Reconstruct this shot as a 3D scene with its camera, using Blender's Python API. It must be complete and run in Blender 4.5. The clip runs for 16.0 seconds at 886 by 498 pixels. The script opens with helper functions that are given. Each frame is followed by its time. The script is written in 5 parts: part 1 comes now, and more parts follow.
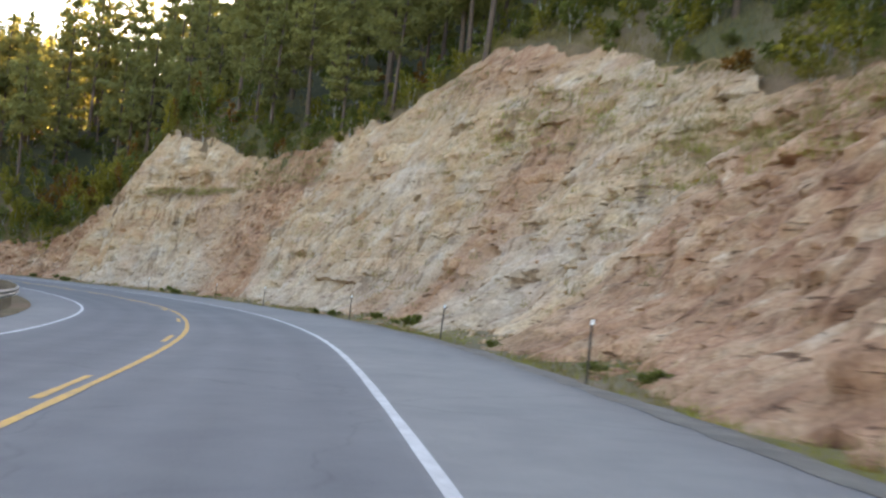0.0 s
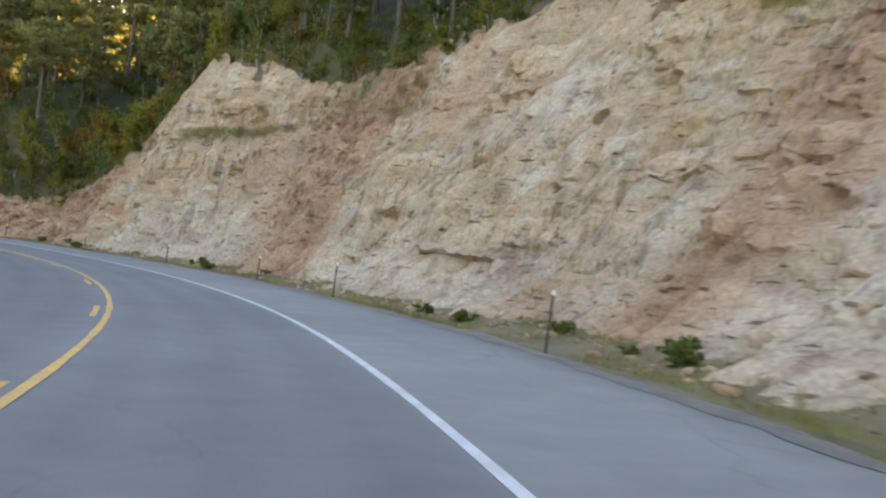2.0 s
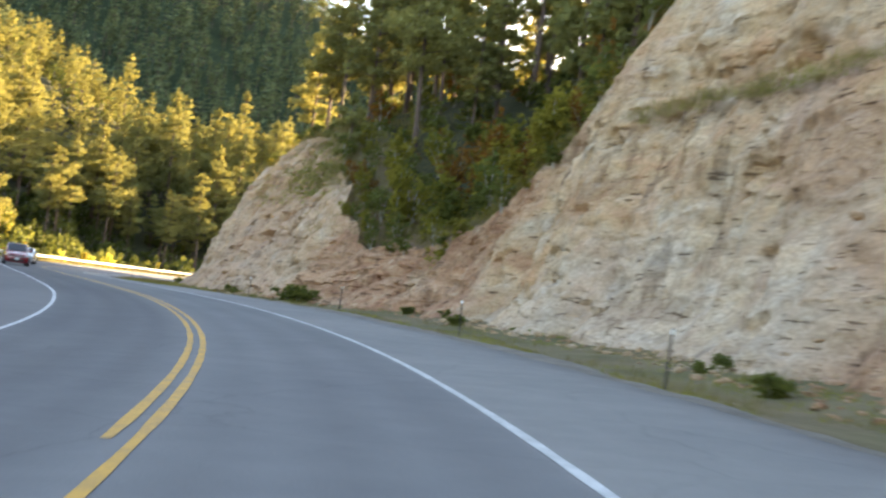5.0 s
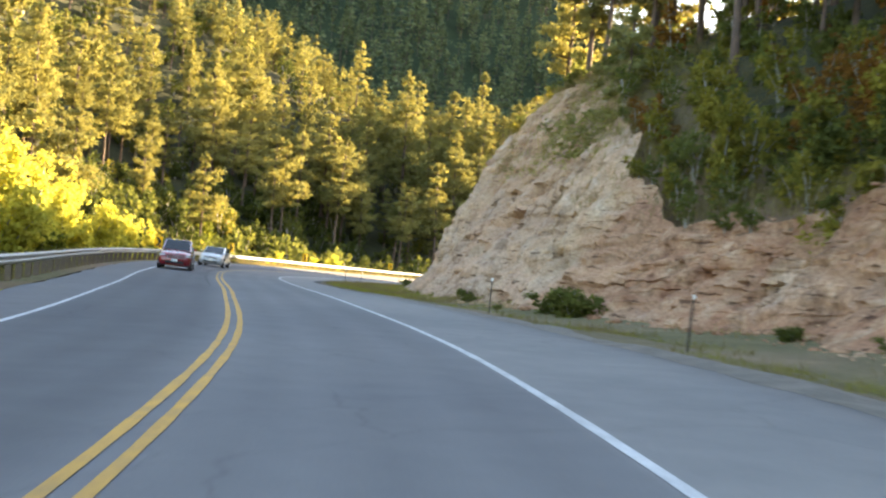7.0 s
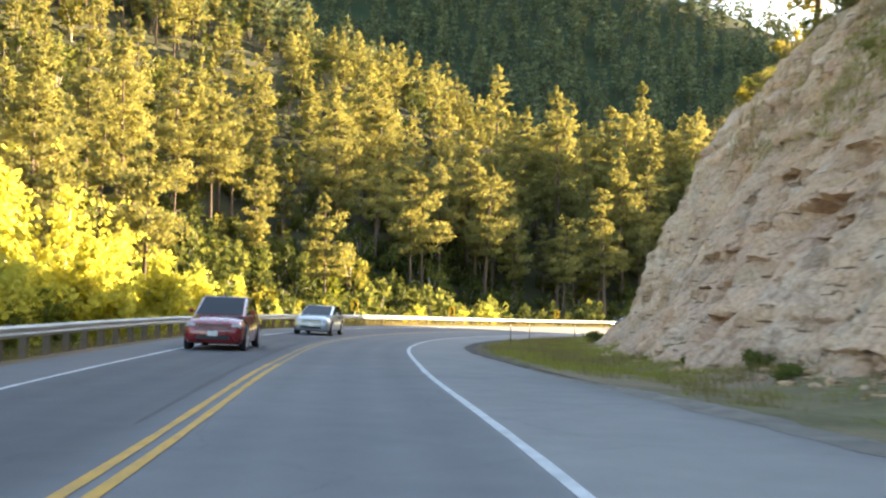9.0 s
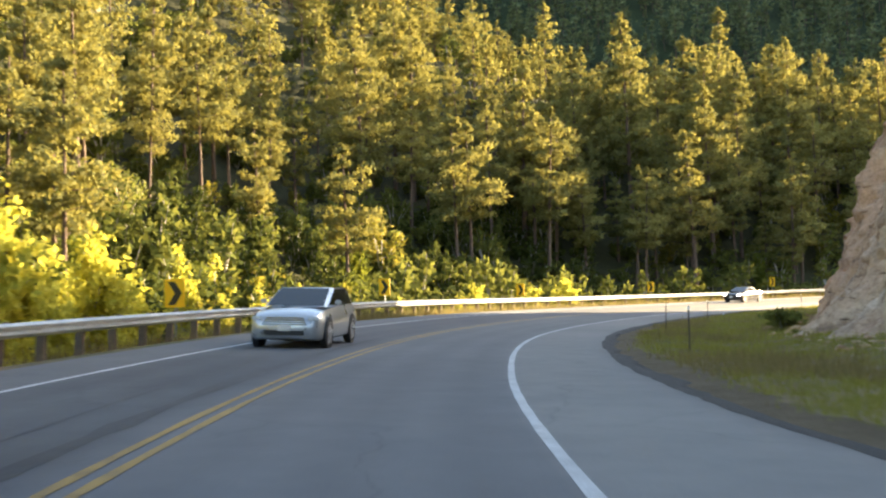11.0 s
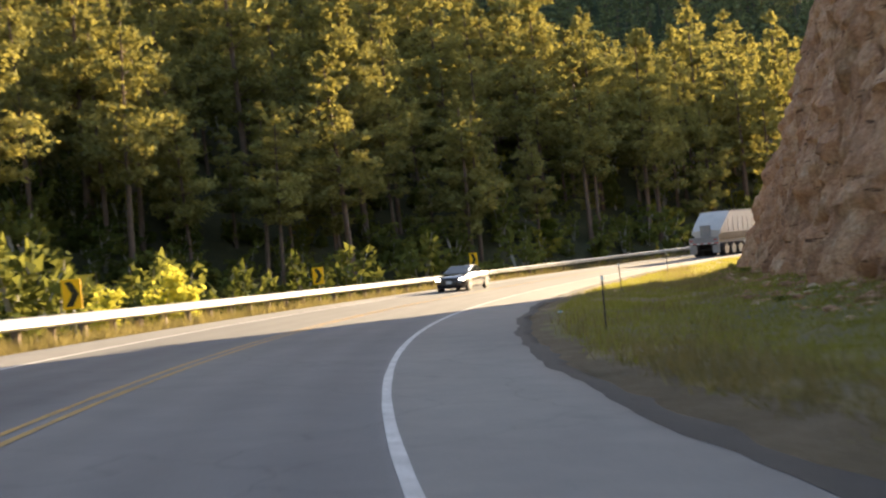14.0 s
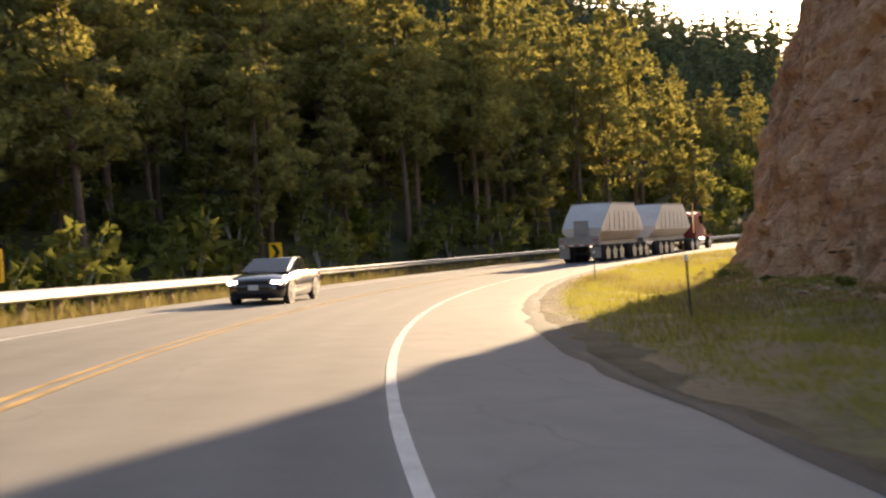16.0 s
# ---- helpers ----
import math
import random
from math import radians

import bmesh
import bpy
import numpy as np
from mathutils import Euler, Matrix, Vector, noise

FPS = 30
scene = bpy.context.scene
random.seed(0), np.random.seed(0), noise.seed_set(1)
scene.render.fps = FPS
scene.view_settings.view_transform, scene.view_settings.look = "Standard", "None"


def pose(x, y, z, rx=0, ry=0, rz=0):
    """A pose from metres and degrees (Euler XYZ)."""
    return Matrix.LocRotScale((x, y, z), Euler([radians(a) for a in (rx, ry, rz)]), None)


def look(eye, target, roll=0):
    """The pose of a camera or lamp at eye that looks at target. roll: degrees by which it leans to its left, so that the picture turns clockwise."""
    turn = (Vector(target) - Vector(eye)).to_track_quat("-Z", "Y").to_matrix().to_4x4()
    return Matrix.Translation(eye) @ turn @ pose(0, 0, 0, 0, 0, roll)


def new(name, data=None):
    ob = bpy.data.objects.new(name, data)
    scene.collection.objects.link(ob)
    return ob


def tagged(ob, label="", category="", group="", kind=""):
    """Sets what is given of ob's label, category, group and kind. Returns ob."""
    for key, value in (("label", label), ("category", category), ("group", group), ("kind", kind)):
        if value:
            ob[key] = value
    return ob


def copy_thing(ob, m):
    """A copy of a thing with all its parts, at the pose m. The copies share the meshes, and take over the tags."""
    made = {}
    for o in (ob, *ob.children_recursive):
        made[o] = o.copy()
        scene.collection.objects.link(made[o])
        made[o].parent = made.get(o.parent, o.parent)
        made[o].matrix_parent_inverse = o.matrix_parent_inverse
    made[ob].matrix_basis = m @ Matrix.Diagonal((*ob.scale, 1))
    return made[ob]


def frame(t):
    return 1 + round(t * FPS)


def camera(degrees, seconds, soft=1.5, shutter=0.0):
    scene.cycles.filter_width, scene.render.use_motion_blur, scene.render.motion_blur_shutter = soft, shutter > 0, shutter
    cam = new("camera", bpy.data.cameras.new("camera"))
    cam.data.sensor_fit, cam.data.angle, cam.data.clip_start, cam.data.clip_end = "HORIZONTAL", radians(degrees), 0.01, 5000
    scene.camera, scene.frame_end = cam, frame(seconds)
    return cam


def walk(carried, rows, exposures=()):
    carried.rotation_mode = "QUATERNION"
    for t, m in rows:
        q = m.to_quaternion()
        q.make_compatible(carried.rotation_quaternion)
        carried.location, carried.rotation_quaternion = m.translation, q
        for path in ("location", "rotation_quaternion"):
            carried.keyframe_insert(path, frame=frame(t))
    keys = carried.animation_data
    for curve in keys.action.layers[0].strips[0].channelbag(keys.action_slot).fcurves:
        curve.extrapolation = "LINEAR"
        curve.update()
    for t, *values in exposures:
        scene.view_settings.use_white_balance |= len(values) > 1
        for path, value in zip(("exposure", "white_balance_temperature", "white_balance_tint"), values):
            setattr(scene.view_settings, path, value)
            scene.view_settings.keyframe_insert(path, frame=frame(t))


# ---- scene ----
cam = camera(45.2, 16.0, soft=2.2, shutter=0.4)
PATH = [
    (0, (0.022, -0.002, 0.854), (0.018, 1.996, 0.959), 5.7),
    (0.5, (-0.999, 7.309, 0.874), (-1.049, 9.308, 0.919), 6.3),
    (1, (-2.091, 14.513, 0.889), (-2.179, 16.511, 0.909), 7.8),
    (1.5, (-3.412, 21.595, 0.888), (-3.537, 23.591, 0.912), 8.8),
    (2, (-4.845, 28.637, 0.885), (-4.969, 30.632, 0.936), 7.3),
    (2.5, (-6.571, 35.518, 0.844), (-6.74, 37.511, 0.866), 6.0),
    (3, (-8.49, 42.323, 0.835), (-8.814, 44.288, 1.017), 6.4),
    (3.5, (-10.826, 48.988, 0.826), (-11.274, 50.929, 1.007), 6.5),
    (4, (-13.419, 55.437, 0.834), (-14.028, 57.335, 1.0), 7.2),
    (4.5, (-16.292, 61.728, 0.833), (-16.992, 63.596, 0.975), 6.4),
    (5, (-19.609, 67.97, 0.819), (-20.457, 69.779, 0.903), 7.1),
    (7.5, (-39.834, 95.652, 0.661), (-41.132, 97.173, 0.716), 4.2),
    (8, (-44.615, 100.605, 0.638), (-45.978, 102.066, 0.723), 2.9),
    (8.5, (-49.521, 105.42, 0.602), (-50.934, 106.831, 0.705), 2.4),
    (11, (-76.137, 128.399, 0.261), (-77.626, 129.732, 0.332), -1.6),
    (11.5, (-81.513, 133.41, 0.175), (-82.906, 134.844, 0.248), -2.2),
    (12, (-86.809, 138.475, 0.073), (-88.132, 139.974, 0.144), -2.7),
    (12.5, (-91.926, 143.597, -0.037), (-93.145, 145.181, 0.023), -3.9),
    (13, (-96.797, 148.774, -0.122), (-97.871, 150.461, -0.085), -4.8),
    (13.5, (-101.197, 154.032, -0.225), (-102.155, 155.787, -0.193), -5.9),
    (14, (-105.321, 159.515, -0.347), (-106.193, 161.314, -0.318), -5.8),
    (14.5, (-109.072, 165.259, -0.461), (-109.841, 167.106, -0.441), -5.2),
    (15, (-112.423, 171.029, -0.555), (-113.078, 172.918, -0.536), -5.6),
    (15.5, (-115.302, 176.78, -0.617), (-115.857, 178.702, -0.603), -5.0),
    (16, (-117.884, 182.412, -0.684), (-118.335, 184.361, -0.678), -3.8),
]
walk(cam, [(t, look(eye, target, roll)) for t, eye, target, roll in PATH],
     [(0, 3.3, 7350, 18), (5, 3.42, 7150, 13), (8.5, 3.37, 6950, 11), (11, 2.92, 6850, 10), (13, 2.6, 6850, 12), (16, 1.85, 7300, 21)])

# ---- light ----
SUN_AZ, SUN_EL = 12.0, 13.8          # degrees to the right of +y, and above the horizon
world = bpy.data.worlds.new("sky")
scene.world = world
world.use_nodes = True
wn = world.node_tree.nodes
sky = wn.new("ShaderNodeTexSky")
sky.sky_type, sky.sun_disc = "NISHITA", False
sky.sun_elevation, sky.sun_rotation = radians(SUN_EL), radians(SUN_AZ)
sky.air_density, sky.dust_density, sky.ozone_density = 1.0, 1.6, 1.0
wn["Background"].inputs[1].default_value = 0.1
world.node_tree.links.new(sky.outputs[0], wn["Background"].inputs[0])
sun = new("sun", bpy.data.lights.new("sun", "SUN"))
sun.data.energy, sun.data.angle, sun.data.color = 5.0, radians(0.5), (1.0, 0.80, 0.50)
sx, sy = math.sin(radians(SUN_AZ)), math.cos(radians(SUN_AZ))
sun.matrix_world = look((200 * sx, 200 * sy, 200 * math.tan(radians(SUN_EL))), (0, 0, 0))

# ---- small tools ----


def lattice(ix, iy, iz):
    h = (ix * 374761393 + iy * 668265263 + iz * 2147483647 + 1274126177) & 0xFFFFFFFF
    h = ((h ^ (h >> 13)) * 1274126177) & 0xFFFFFFFF
    return ((h ^ (h >> 16)) & 0xFFFF) / 65535.0


def vnoise(x, y, z):
    """Smooth value noise from -1 to 1 on arrays."""
    x, y, z = np.broadcast_arrays(np.asarray(x, float), np.asarray(y, float), np.asarray(z, float))
    ix, iy, iz = np.floor(x).astype(np.int64), np.floor(y).astype(np.int64), np.floor(z).astype(np.int64)
    fx, fy, fz = x - ix, y - iy, z - iz
    fx, fy, fz = (f * f * (3 - 2 * f) for f in (fx, fy, fz))
    out = 0.0
    for a in (0, 1):
        for b in (0, 1):
            for c in (0, 1):
                w = (fx if a else 1 - fx) * (fy if b else 1 - fy) * (fz if c else 1 - fz)
                out = out + w * lattice(ix + a, iy + b, iz + c)
    return 2 * out - 1


def fbm(x, y, z, octaves=4):
    out, amp = 0.0, 1.0
    for o in range(octaves):
        out = out + amp * vnoise(x * 2**o + 17.3 * o, y * 2**o - 9.1 * o, z * 2**o + 5.7 * o)
        amp *= 0.5
    return out


def mesh_object(name, verts, faces, material=None, parent=None, smooth=False, label="", kind=""):
    me = bpy.data.meshes.new(name)
    if isinstance(faces, np.ndarray):
        v, (nf, k) = np.asarray(verts, np.float32).reshape(-1, 3), faces.shape
        me.vertices.add(len(v))
        me.vertices.foreach_set("co", v.ravel())
        me.loops.add(nf * k)
        me.loops.foreach_set("vertex_index", faces.astype(np.int32).ravel())
        me.polygons.add(nf)
        me.polygons.foreach_set("loop_start", np.arange(0, nf * k, k, dtype=np.int32))
        me.update(calc_edges=True)
    else:
        me.from_pydata(np.asarray(verts, float).tolist() if not isinstance(verts, list) else verts, [], faces)
    if smooth:
        me.shade_smooth()
    me.update()
    if material:
        me.materials.append(material)
    ob = new(name, me)
    if parent:
        ob.parent = parent
    return tagged(ob, label=label, kind=kind)


def part(name, bm, material, parent=None, label="", smooth=False):
    me = bpy.data.meshes.new(name)
    bm.to_mesh(me)
    bm.free()
    if smooth:
        me.shade_smooth()
    me.materials.append(material)
    ob = new(name, me)
    if parent:
        ob.parent = parent
    return tagged(ob, label=label)


def sheet_faces(rows, cols, flip=False):
    i = np.arange(rows - 1)[:, None] * cols + np.arange(cols - 1)[None, :]
    f = np.stack([i, i + cols, i + cols + 1, i + 1], -1).reshape(-1, 4)
    return f[:, ::-1] if flip else f


def box_bm(size, at=(0, 0, 0), bevel=0.0, bm=None):
    bm = bm or bmesh.new()
    made = bmesh.ops.create_cube(bm, size=1.0, matrix=Matrix.Translation(at) @ Matrix.Diagonal((*size, 1)))
    if bevel:
        edges = list({e for v in made["verts"] for e in v.link_edges})
        bmesh.ops.bevel(bm, geom=edges, offset=bevel, segments=2, affect="EDGES")
    return bm


def tube_bm(r1, r2, length, m, segments=12, bm=None, caps=True):
    bm = bm or bmesh.new()
    bmesh.ops.create_cone(bm, cap_ends=caps, segments=segments, radius1=r1, radius2=r2, depth=length, matrix=m)
    return bm


# ---- the road's line: s along it, d to its right, h above it ----
ROAD_X = [-2.36, -1.94, -3.91, -7.23, -12.83, -21.27, -32.28, -45.65, -60.72, -76.19, -91.14, -104.51, -115.43, -123.32, -127.86, -129.11, -126.97, -121.51, -112.87, -101.45, -88.25, -74.22, -60.05, -45.88]
ROAD_Y = [-29.04, -9.05, 10.84, 30.56, 49.74, 67.85, 84.53, 99.37, 112.52, 125.19, 138.46, 153.32, 170.05, 188.4, 207.85, 227.79, 247.65, 266.86, 284.87, 301.28, 316.29, 330.54, 344.66, 358.77]
ROAD_Z = [-0.525, -0.525, -0.525, -0.54, -0.58, -0.628, -0.677, -0.74, -0.848, -1.0, -1.172, -1.376, -1.598, -1.799, -1.943, -1.987, -1.931, -1.823, -1.703, -1.583, -1.463, -1.343, -1.223, -1.103]
ROAD_BANK = [0.025, 0.034, 0.046, 0.057, 0.059, 0.054, 0.047, 0.039, 0.019, -0.007, -0.032, -0.053, -0.063, -0.051, -0.039, -0.025, -0.016, -0.01, -0.006, -0.004, -0.002, -0.002, -0.001, -0.001]
KNOTS = np.array([ROAD_X, ROAD_Y, ROAD_Z, ROAD_BANK]).T
S0, S_STEP, S1 = -30.0, 20.0, 430.0


def spline(s):
    u = np.clip((np.asarray(s, float) - S0) / S_STEP, 0, len(KNOTS) - 1.00001)
    i = u.astype(int)
    f = (u - i)[..., None]
    pick = lambda j: KNOTS[np.clip(j, 0, len(KNOTS) - 1)]
    p1, p2 = pick(i), pick(i + 1)
    p0 = np.where((i == 0)[..., None], 2 * p1 - p2, pick(i - 1))
    p3 = np.where((i + 2 > len(KNOTS) - 1)[..., None], 2 * p2 - p1, pick(i + 2))
    return 0.5 * (2 * p1 + (p2 - p0) * f + (2 * p0 - 5 * p1 + 4 * p2 - p3) * f**2 + (3 * p1 - p0 - 3 * p2 + p3) * f**3)


def heading(s):
    a, b = spline(np.asarray(s, float) - 0.5), spline(np.asarray(s, float) + 0.5)
    t = (b - a)[..., :2]
    return t / np.linalg.norm(t, axis=-1, keepdims=True)


def at(s, d, h=0.0):
    """World places for arrays of s, d and h."""
    s, d, h = np.broadcast_arrays(np.asarray(s, float), np.asarray(d, float), np.asarray(h, float))
    c, t = spline(s), heading(s)
    z = c[..., 2] + np.clip(d, -6.5, 6.5) * c[..., 3] + h
    return np.stack([c[..., 0] + d * t[..., 1], c[..., 1] - d * t[..., 0], z], -1)


def stand(s, d, h=0.0, turn=0.0, tilt=True):
    """A pose on the road's side, +y along the road."""
    p, t = at(s, d, h), heading(s)
    yaw = math.degrees(math.atan2(-t[0], t[1])) + turn
    bank = -math.degrees(math.atan(float(spline(s)[3]))) if tilt else 0.0
    m = Matrix.Translation(p.tolist()) @ pose(0, 0, 0, 0, 0, yaw)
    return m @ pose(0, 0, 0, 0, bank, 0)


# ---- materials ----
def material(name):
    m = bpy.data.materials.new(name)
    m.use_nodes = True
    nt = m.node_tree
    return m, nt, nt.nodes["Principled BSDF"]


def node(nt, kind, **inputs):
    n = nt.nodes.new(kind)
    for k, v in inputs.items():
        key = k.replace("_", " ")
        n.inputs[key].default_value = v
    return n


def ramp(nt, source, stops):
    r = nt.nodes.new("ShaderNodeValToRGB")
    r.color_ramp.elements[0].position, r.color_ramp.elements[0].color = stops[0][0], (*stops[0][1], 1)
    r.color_ramp.elements[1].position, r.color_ramp.elements[1].color = stops[-1][0], (*stops[-1][1], 1)
    for p, c in stops[1:-1]:
        e = r.color_ramp.elements.new(p)
        e.color = (*c, 1)
    nt.links.new(source, r.inputs[0])
    return r.outputs[0]


def mix(nt, a, b, fac, mode="MIX"):
    m = nt.nodes.new("ShaderNodeMix")
    m.data_type, m.blend_type = "RGBA", mode
    for sock, v in ((m.inputs[6], a), (m.inputs[7], b), (m.inputs[0], fac)):
        if isinstance(v, (int, float)):
            sock.default_value = v
        elif isinstance(v, tuple):
            sock.default_value = (*v, 1)
        else:
            nt.links.new(v, sock)
    return m.outputs[2]


def coords(nt, scale=(1, 1, 1), space="Object"):
    tc = nt.nodes.new("ShaderNodeTexCoord")
    mp = nt.nodes.new("ShaderNodeMapping")
    mp.inputs["Scale"].default_value = scale
    nt.links.new(tc.outputs[space], mp.inputs[0])
    return mp.outputs[0]


def noise_tex(nt, vec, scale, detail=5.0, rough=0.55):
    n = node(nt, "ShaderNodeTexNoise", Scale=scale, Detail=detail, Roughness=rough)
    nt.links.new(vec, n.inputs["Vector"])
    return n.outputs["Fac"]


def bump(nt, bsdf, source, strength=0.3, distance=0.02, below=None):
    b = node(nt, "ShaderNodeBump", Strength=strength, Distance=distance)
    nt.links.new(source, b.inputs["Height"])
    if below:
        nt.links.new(below, b.inputs["Normal"])
    nt.links.new(b.outputs[0], bsdf.inputs["Normal"])
    return b.outputs[0]


def simple(name, colour, rough=0.6, metal=0.0, vary=0.12, scale=6.0, bumps=0.0, coat=0.0):
    """A plain surface with two scales of wear."""
    m, nt, b = material(name)
    v = coords(nt)
    n1, n2 = noise_tex(nt, v, scale), noise_tex(nt, v, scale * 9)
    dark = tuple(c * (1 - 2.2 * vary) for c in colour)
    light = tuple(min(1, c * (1 + vary)) for c in colour)
    c1 = ramp(nt, n1, [(0.3, dark), (0.7, light)])
    c2 = ramp(nt, n2, [(0.25, dark), (0.6, light)])
    nt.links.new(mix(nt, c1, c2, 0.4), b.inputs["Base Color"])
    r = ramp(nt, n1, [(0.3, (rough * 0.85,) * 3), (0.7, (min(1, rough * 1.15),) * 3)])
    nt.links.new(r, b.inputs["Roughness"])
    b.inputs["Metallic"].default_value, b.inputs["Coat Weight"].default_value = metal, coat
    if bumps:
        bump(nt, b, n2, bumps, 0.01)
    return m


def asphalt_material():
    m, nt, b = material("asphalt")
    v = coords(nt)
    fine, mid, big = noise_tex(nt, v, 55, 3), noise_tex(nt, v, 1.4, 6), noise_tex(nt, v, 0.09, 4)
    c = ramp(nt, fine, [(0.3, (0.090, 0.090, 0.094)), (0.55, (0.150, 0.149, 0.149)), (0.8, (0.240, 0.234, 0.228))])
    c = mix(nt, c, ramp(nt, mid, [(0.3, (0.102, 0.102, 0.106)), (0.7, (0.180, 0.178, 0.174))]), 0.5)
    c = mix(nt, c, ramp(nt, big, [(0.35, (0.120, 0.120, 0.124)), (0.65, (0.186, 0.182, 0.178))]), 0.45)
    # wear bands follow the lanes through the stored offset
    lane = nt.nodes.new("ShaderNodeAttribute")
    lane.attribute_name = "across"
    band = ramp(nt, lane.outputs["Fac"], [(0.0, (1.12,) * 3), (0.2, (0.92,) * 3), (0.33, (1.06,) * 3), (0.5, (0.9,) * 3), (0.66, (1.06,) * 3), (0.8, (0.92,) * 3), (0.96, (1.08,) * 3), (1.0, (1.5, 1.45, 1.37))])
    c = mix(nt, c, band, 0.8, "MULTIPLY")
    dark_lane = nt.nodes.new("ShaderNodeAttribute")
    dark_lane.attribute_name = "dark_lane"
    c = mix(nt, c, (0.62, 0.63, 0.66), dark_lane.outputs["Fac"], "MULTIPLY")
    crack = node(nt, "ShaderNodeTexVoronoi", Scale=0.23)
    crack.feature = "DISTANCE_TO_EDGE"
    wob = nt.nodes.new("ShaderNodeVectorMath")
    nz = node(nt, "ShaderNodeTexNoise", Scale=0.8, Detail=4.0)
    nt.links.new(v, nz.inputs["Vector"])
    nt.links.new(v, wob.inputs[0])
    nt.links.new(nz.outputs["Color"], wob.inputs[1])
    nt.links.new(wob.outputs[0], crack.inputs["Vector"])
    line = ramp(nt, crack.outputs["Distance"], [(0.0, (0.45,) * 3), (0.006, (1.0,) * 3)])
    c = mix(nt, c, line, 0.3, "MULTIPLY")
    nt.links.new(c, b.inputs["Base Color"])
    b.inputs["Roughness"].default_value = 0.93
    b.inputs["Specular IOR Level"].default_value = 0.3
    bump(nt, b, fine, 0.35, 0.006)
    return m


def rock_material():
    m, nt, b = material("cut_rock")
    v = coords(nt)
    flat = coords(nt, (0.35, 0.35, 2.2))
    zone = nt.nodes.new("ShaderNodeAttribute")
    zone.attribute_name = "red"
    big, mid, fine = noise_tex(nt, v, 0.12, 5), noise_tex(nt, v, 0.9, 7, 0.62), noise_tex(nt, v, 7.0, 6, 0.65)
    beds = noise_tex(nt, flat, 1.1, 8, 0.7)
    cream = ramp(nt, beds, [(0.25, (0.29, 0.185, 0.115)), (0.42, (0.43, 0.295, 0.19)), (0.58, (0.53, 0.385, 0.26)), (0.75, (0.61, 0.49, 0.37))])
    cream = mix(nt, cream, ramp(nt, big, [(0.33, (0.47, 0.275, 0.17)), (0.45, (0.50, 0.365, 0.22)), (0.55, (0.53, 0.38, 0.28)), (0.68, (0.59, 0.50, 0.41))]), 0.5)
    blotch = noise_tex(nt, coords(nt, (1, 1, 1.5)), 0.42, 6, 0.62)
    cream = mix(nt, cream, ramp(nt, blotch, [(0.34, (0.44, 0.25, 0.15)), (0.44, (0.50, 0.35, 0.21)), (0.54, (0.52, 0.41, 0.29)), (0.66, (0.58, 0.53, 0.46))]), 0.55)
    hue = noise_tex(nt, coords(nt, (1, 1, 1.3)), 0.2, 4, 0.6)
    cream = mix(nt, cream, ramp(nt, hue, [(0.3, (0.95, 0.78, 0.72)), (0.43, (1.0, 0.95, 0.9)), (0.55, (1.04, 1.0, 0.91)), (0.7, (1.02, 1.02, 1.04))]), 0.9, "MULTIPLY")
    bleach = nt.nodes.new("ShaderNodeAttribute")
    bleach.attribute_name = "pale"
    chalk = ramp(nt, mid, [(0.3, (0.36, 0.29, 0.23)), (0.48, (0.53, 0.45, 0.37)), (0.7, (0.66, 0.59, 0.50))])
    cream = mix(nt, cream, chalk, ramp(nt, bleach.outputs["Fac"], [(0.1, (0, 0, 0)), (0.9, (0.42, 0.42, 0.42))]))
    red = ramp(nt, mid, [(0.28, (0.25, 0.118, 0.066)), (0.45, (0.39, 0.215, 0.126)), (0.6, (0.46, 0.29, 0.178)), (0.75, (0.56, 0.42, 0.30))])
    edge = nt.nodes.new("ShaderNodeMath")
    edge.operation = "MULTIPLY_ADD"
    nt.links.new(mid, edge.inputs[0])
    edge.inputs[1].default_value = 1.1
    nt.links.new(zone.outputs["Fac"], edge.inputs[2])
    fac = ramp(nt, edge.outputs[0], [(0.55, (0, 0, 0)), (1.35, (1, 1, 1))])
    c = mix(nt, cream, red, fac)
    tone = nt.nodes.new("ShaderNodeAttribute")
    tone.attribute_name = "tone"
    # on the cut faces this multiplies relief shade into the rock colour
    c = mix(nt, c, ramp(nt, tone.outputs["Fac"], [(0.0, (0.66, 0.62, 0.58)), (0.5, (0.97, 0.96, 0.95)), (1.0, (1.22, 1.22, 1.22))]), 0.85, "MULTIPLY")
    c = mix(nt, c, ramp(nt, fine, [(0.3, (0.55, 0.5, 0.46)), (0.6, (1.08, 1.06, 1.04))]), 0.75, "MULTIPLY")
    crack = node(nt, "ShaderNodeTexVoronoi", Scale=1.3)
    crack.feature = "DISTANCE_TO_EDGE"
    nt.links.new(coords(nt, (0.8, 0.8, 1.7)), crack.inputs["Vector"])
    wob = node(nt, "ShaderNodeTexNoise", Scale=1.6, Detail=5.0)
    nt.links.new(v, wob.inputs["Vector"])
    nt.links.new(mix(nt, coords(nt, (0.8, 0.8, 1.7)), wob.outputs["Color"], 0.35, "ADD"), crack.inputs["Vector"])
    line = ramp(nt, crack.outputs["Distance"], [(0.0, (0.5, 0.47, 0.44)), (0.035, (1, 1, 1))])
    c = mix(nt, c, line, 0.45, "MULTIPLY")
    large = node(nt, "ShaderNodeTexVoronoi", Scale=0.42)
    large.feature = "DISTANCE_TO_EDGE"
    nt.links.new(mix(nt, coords(nt, (0.8, 0.8, 2.0)), wob.outputs["Color"], 0.8, "ADD"), large.inputs["Vector"])
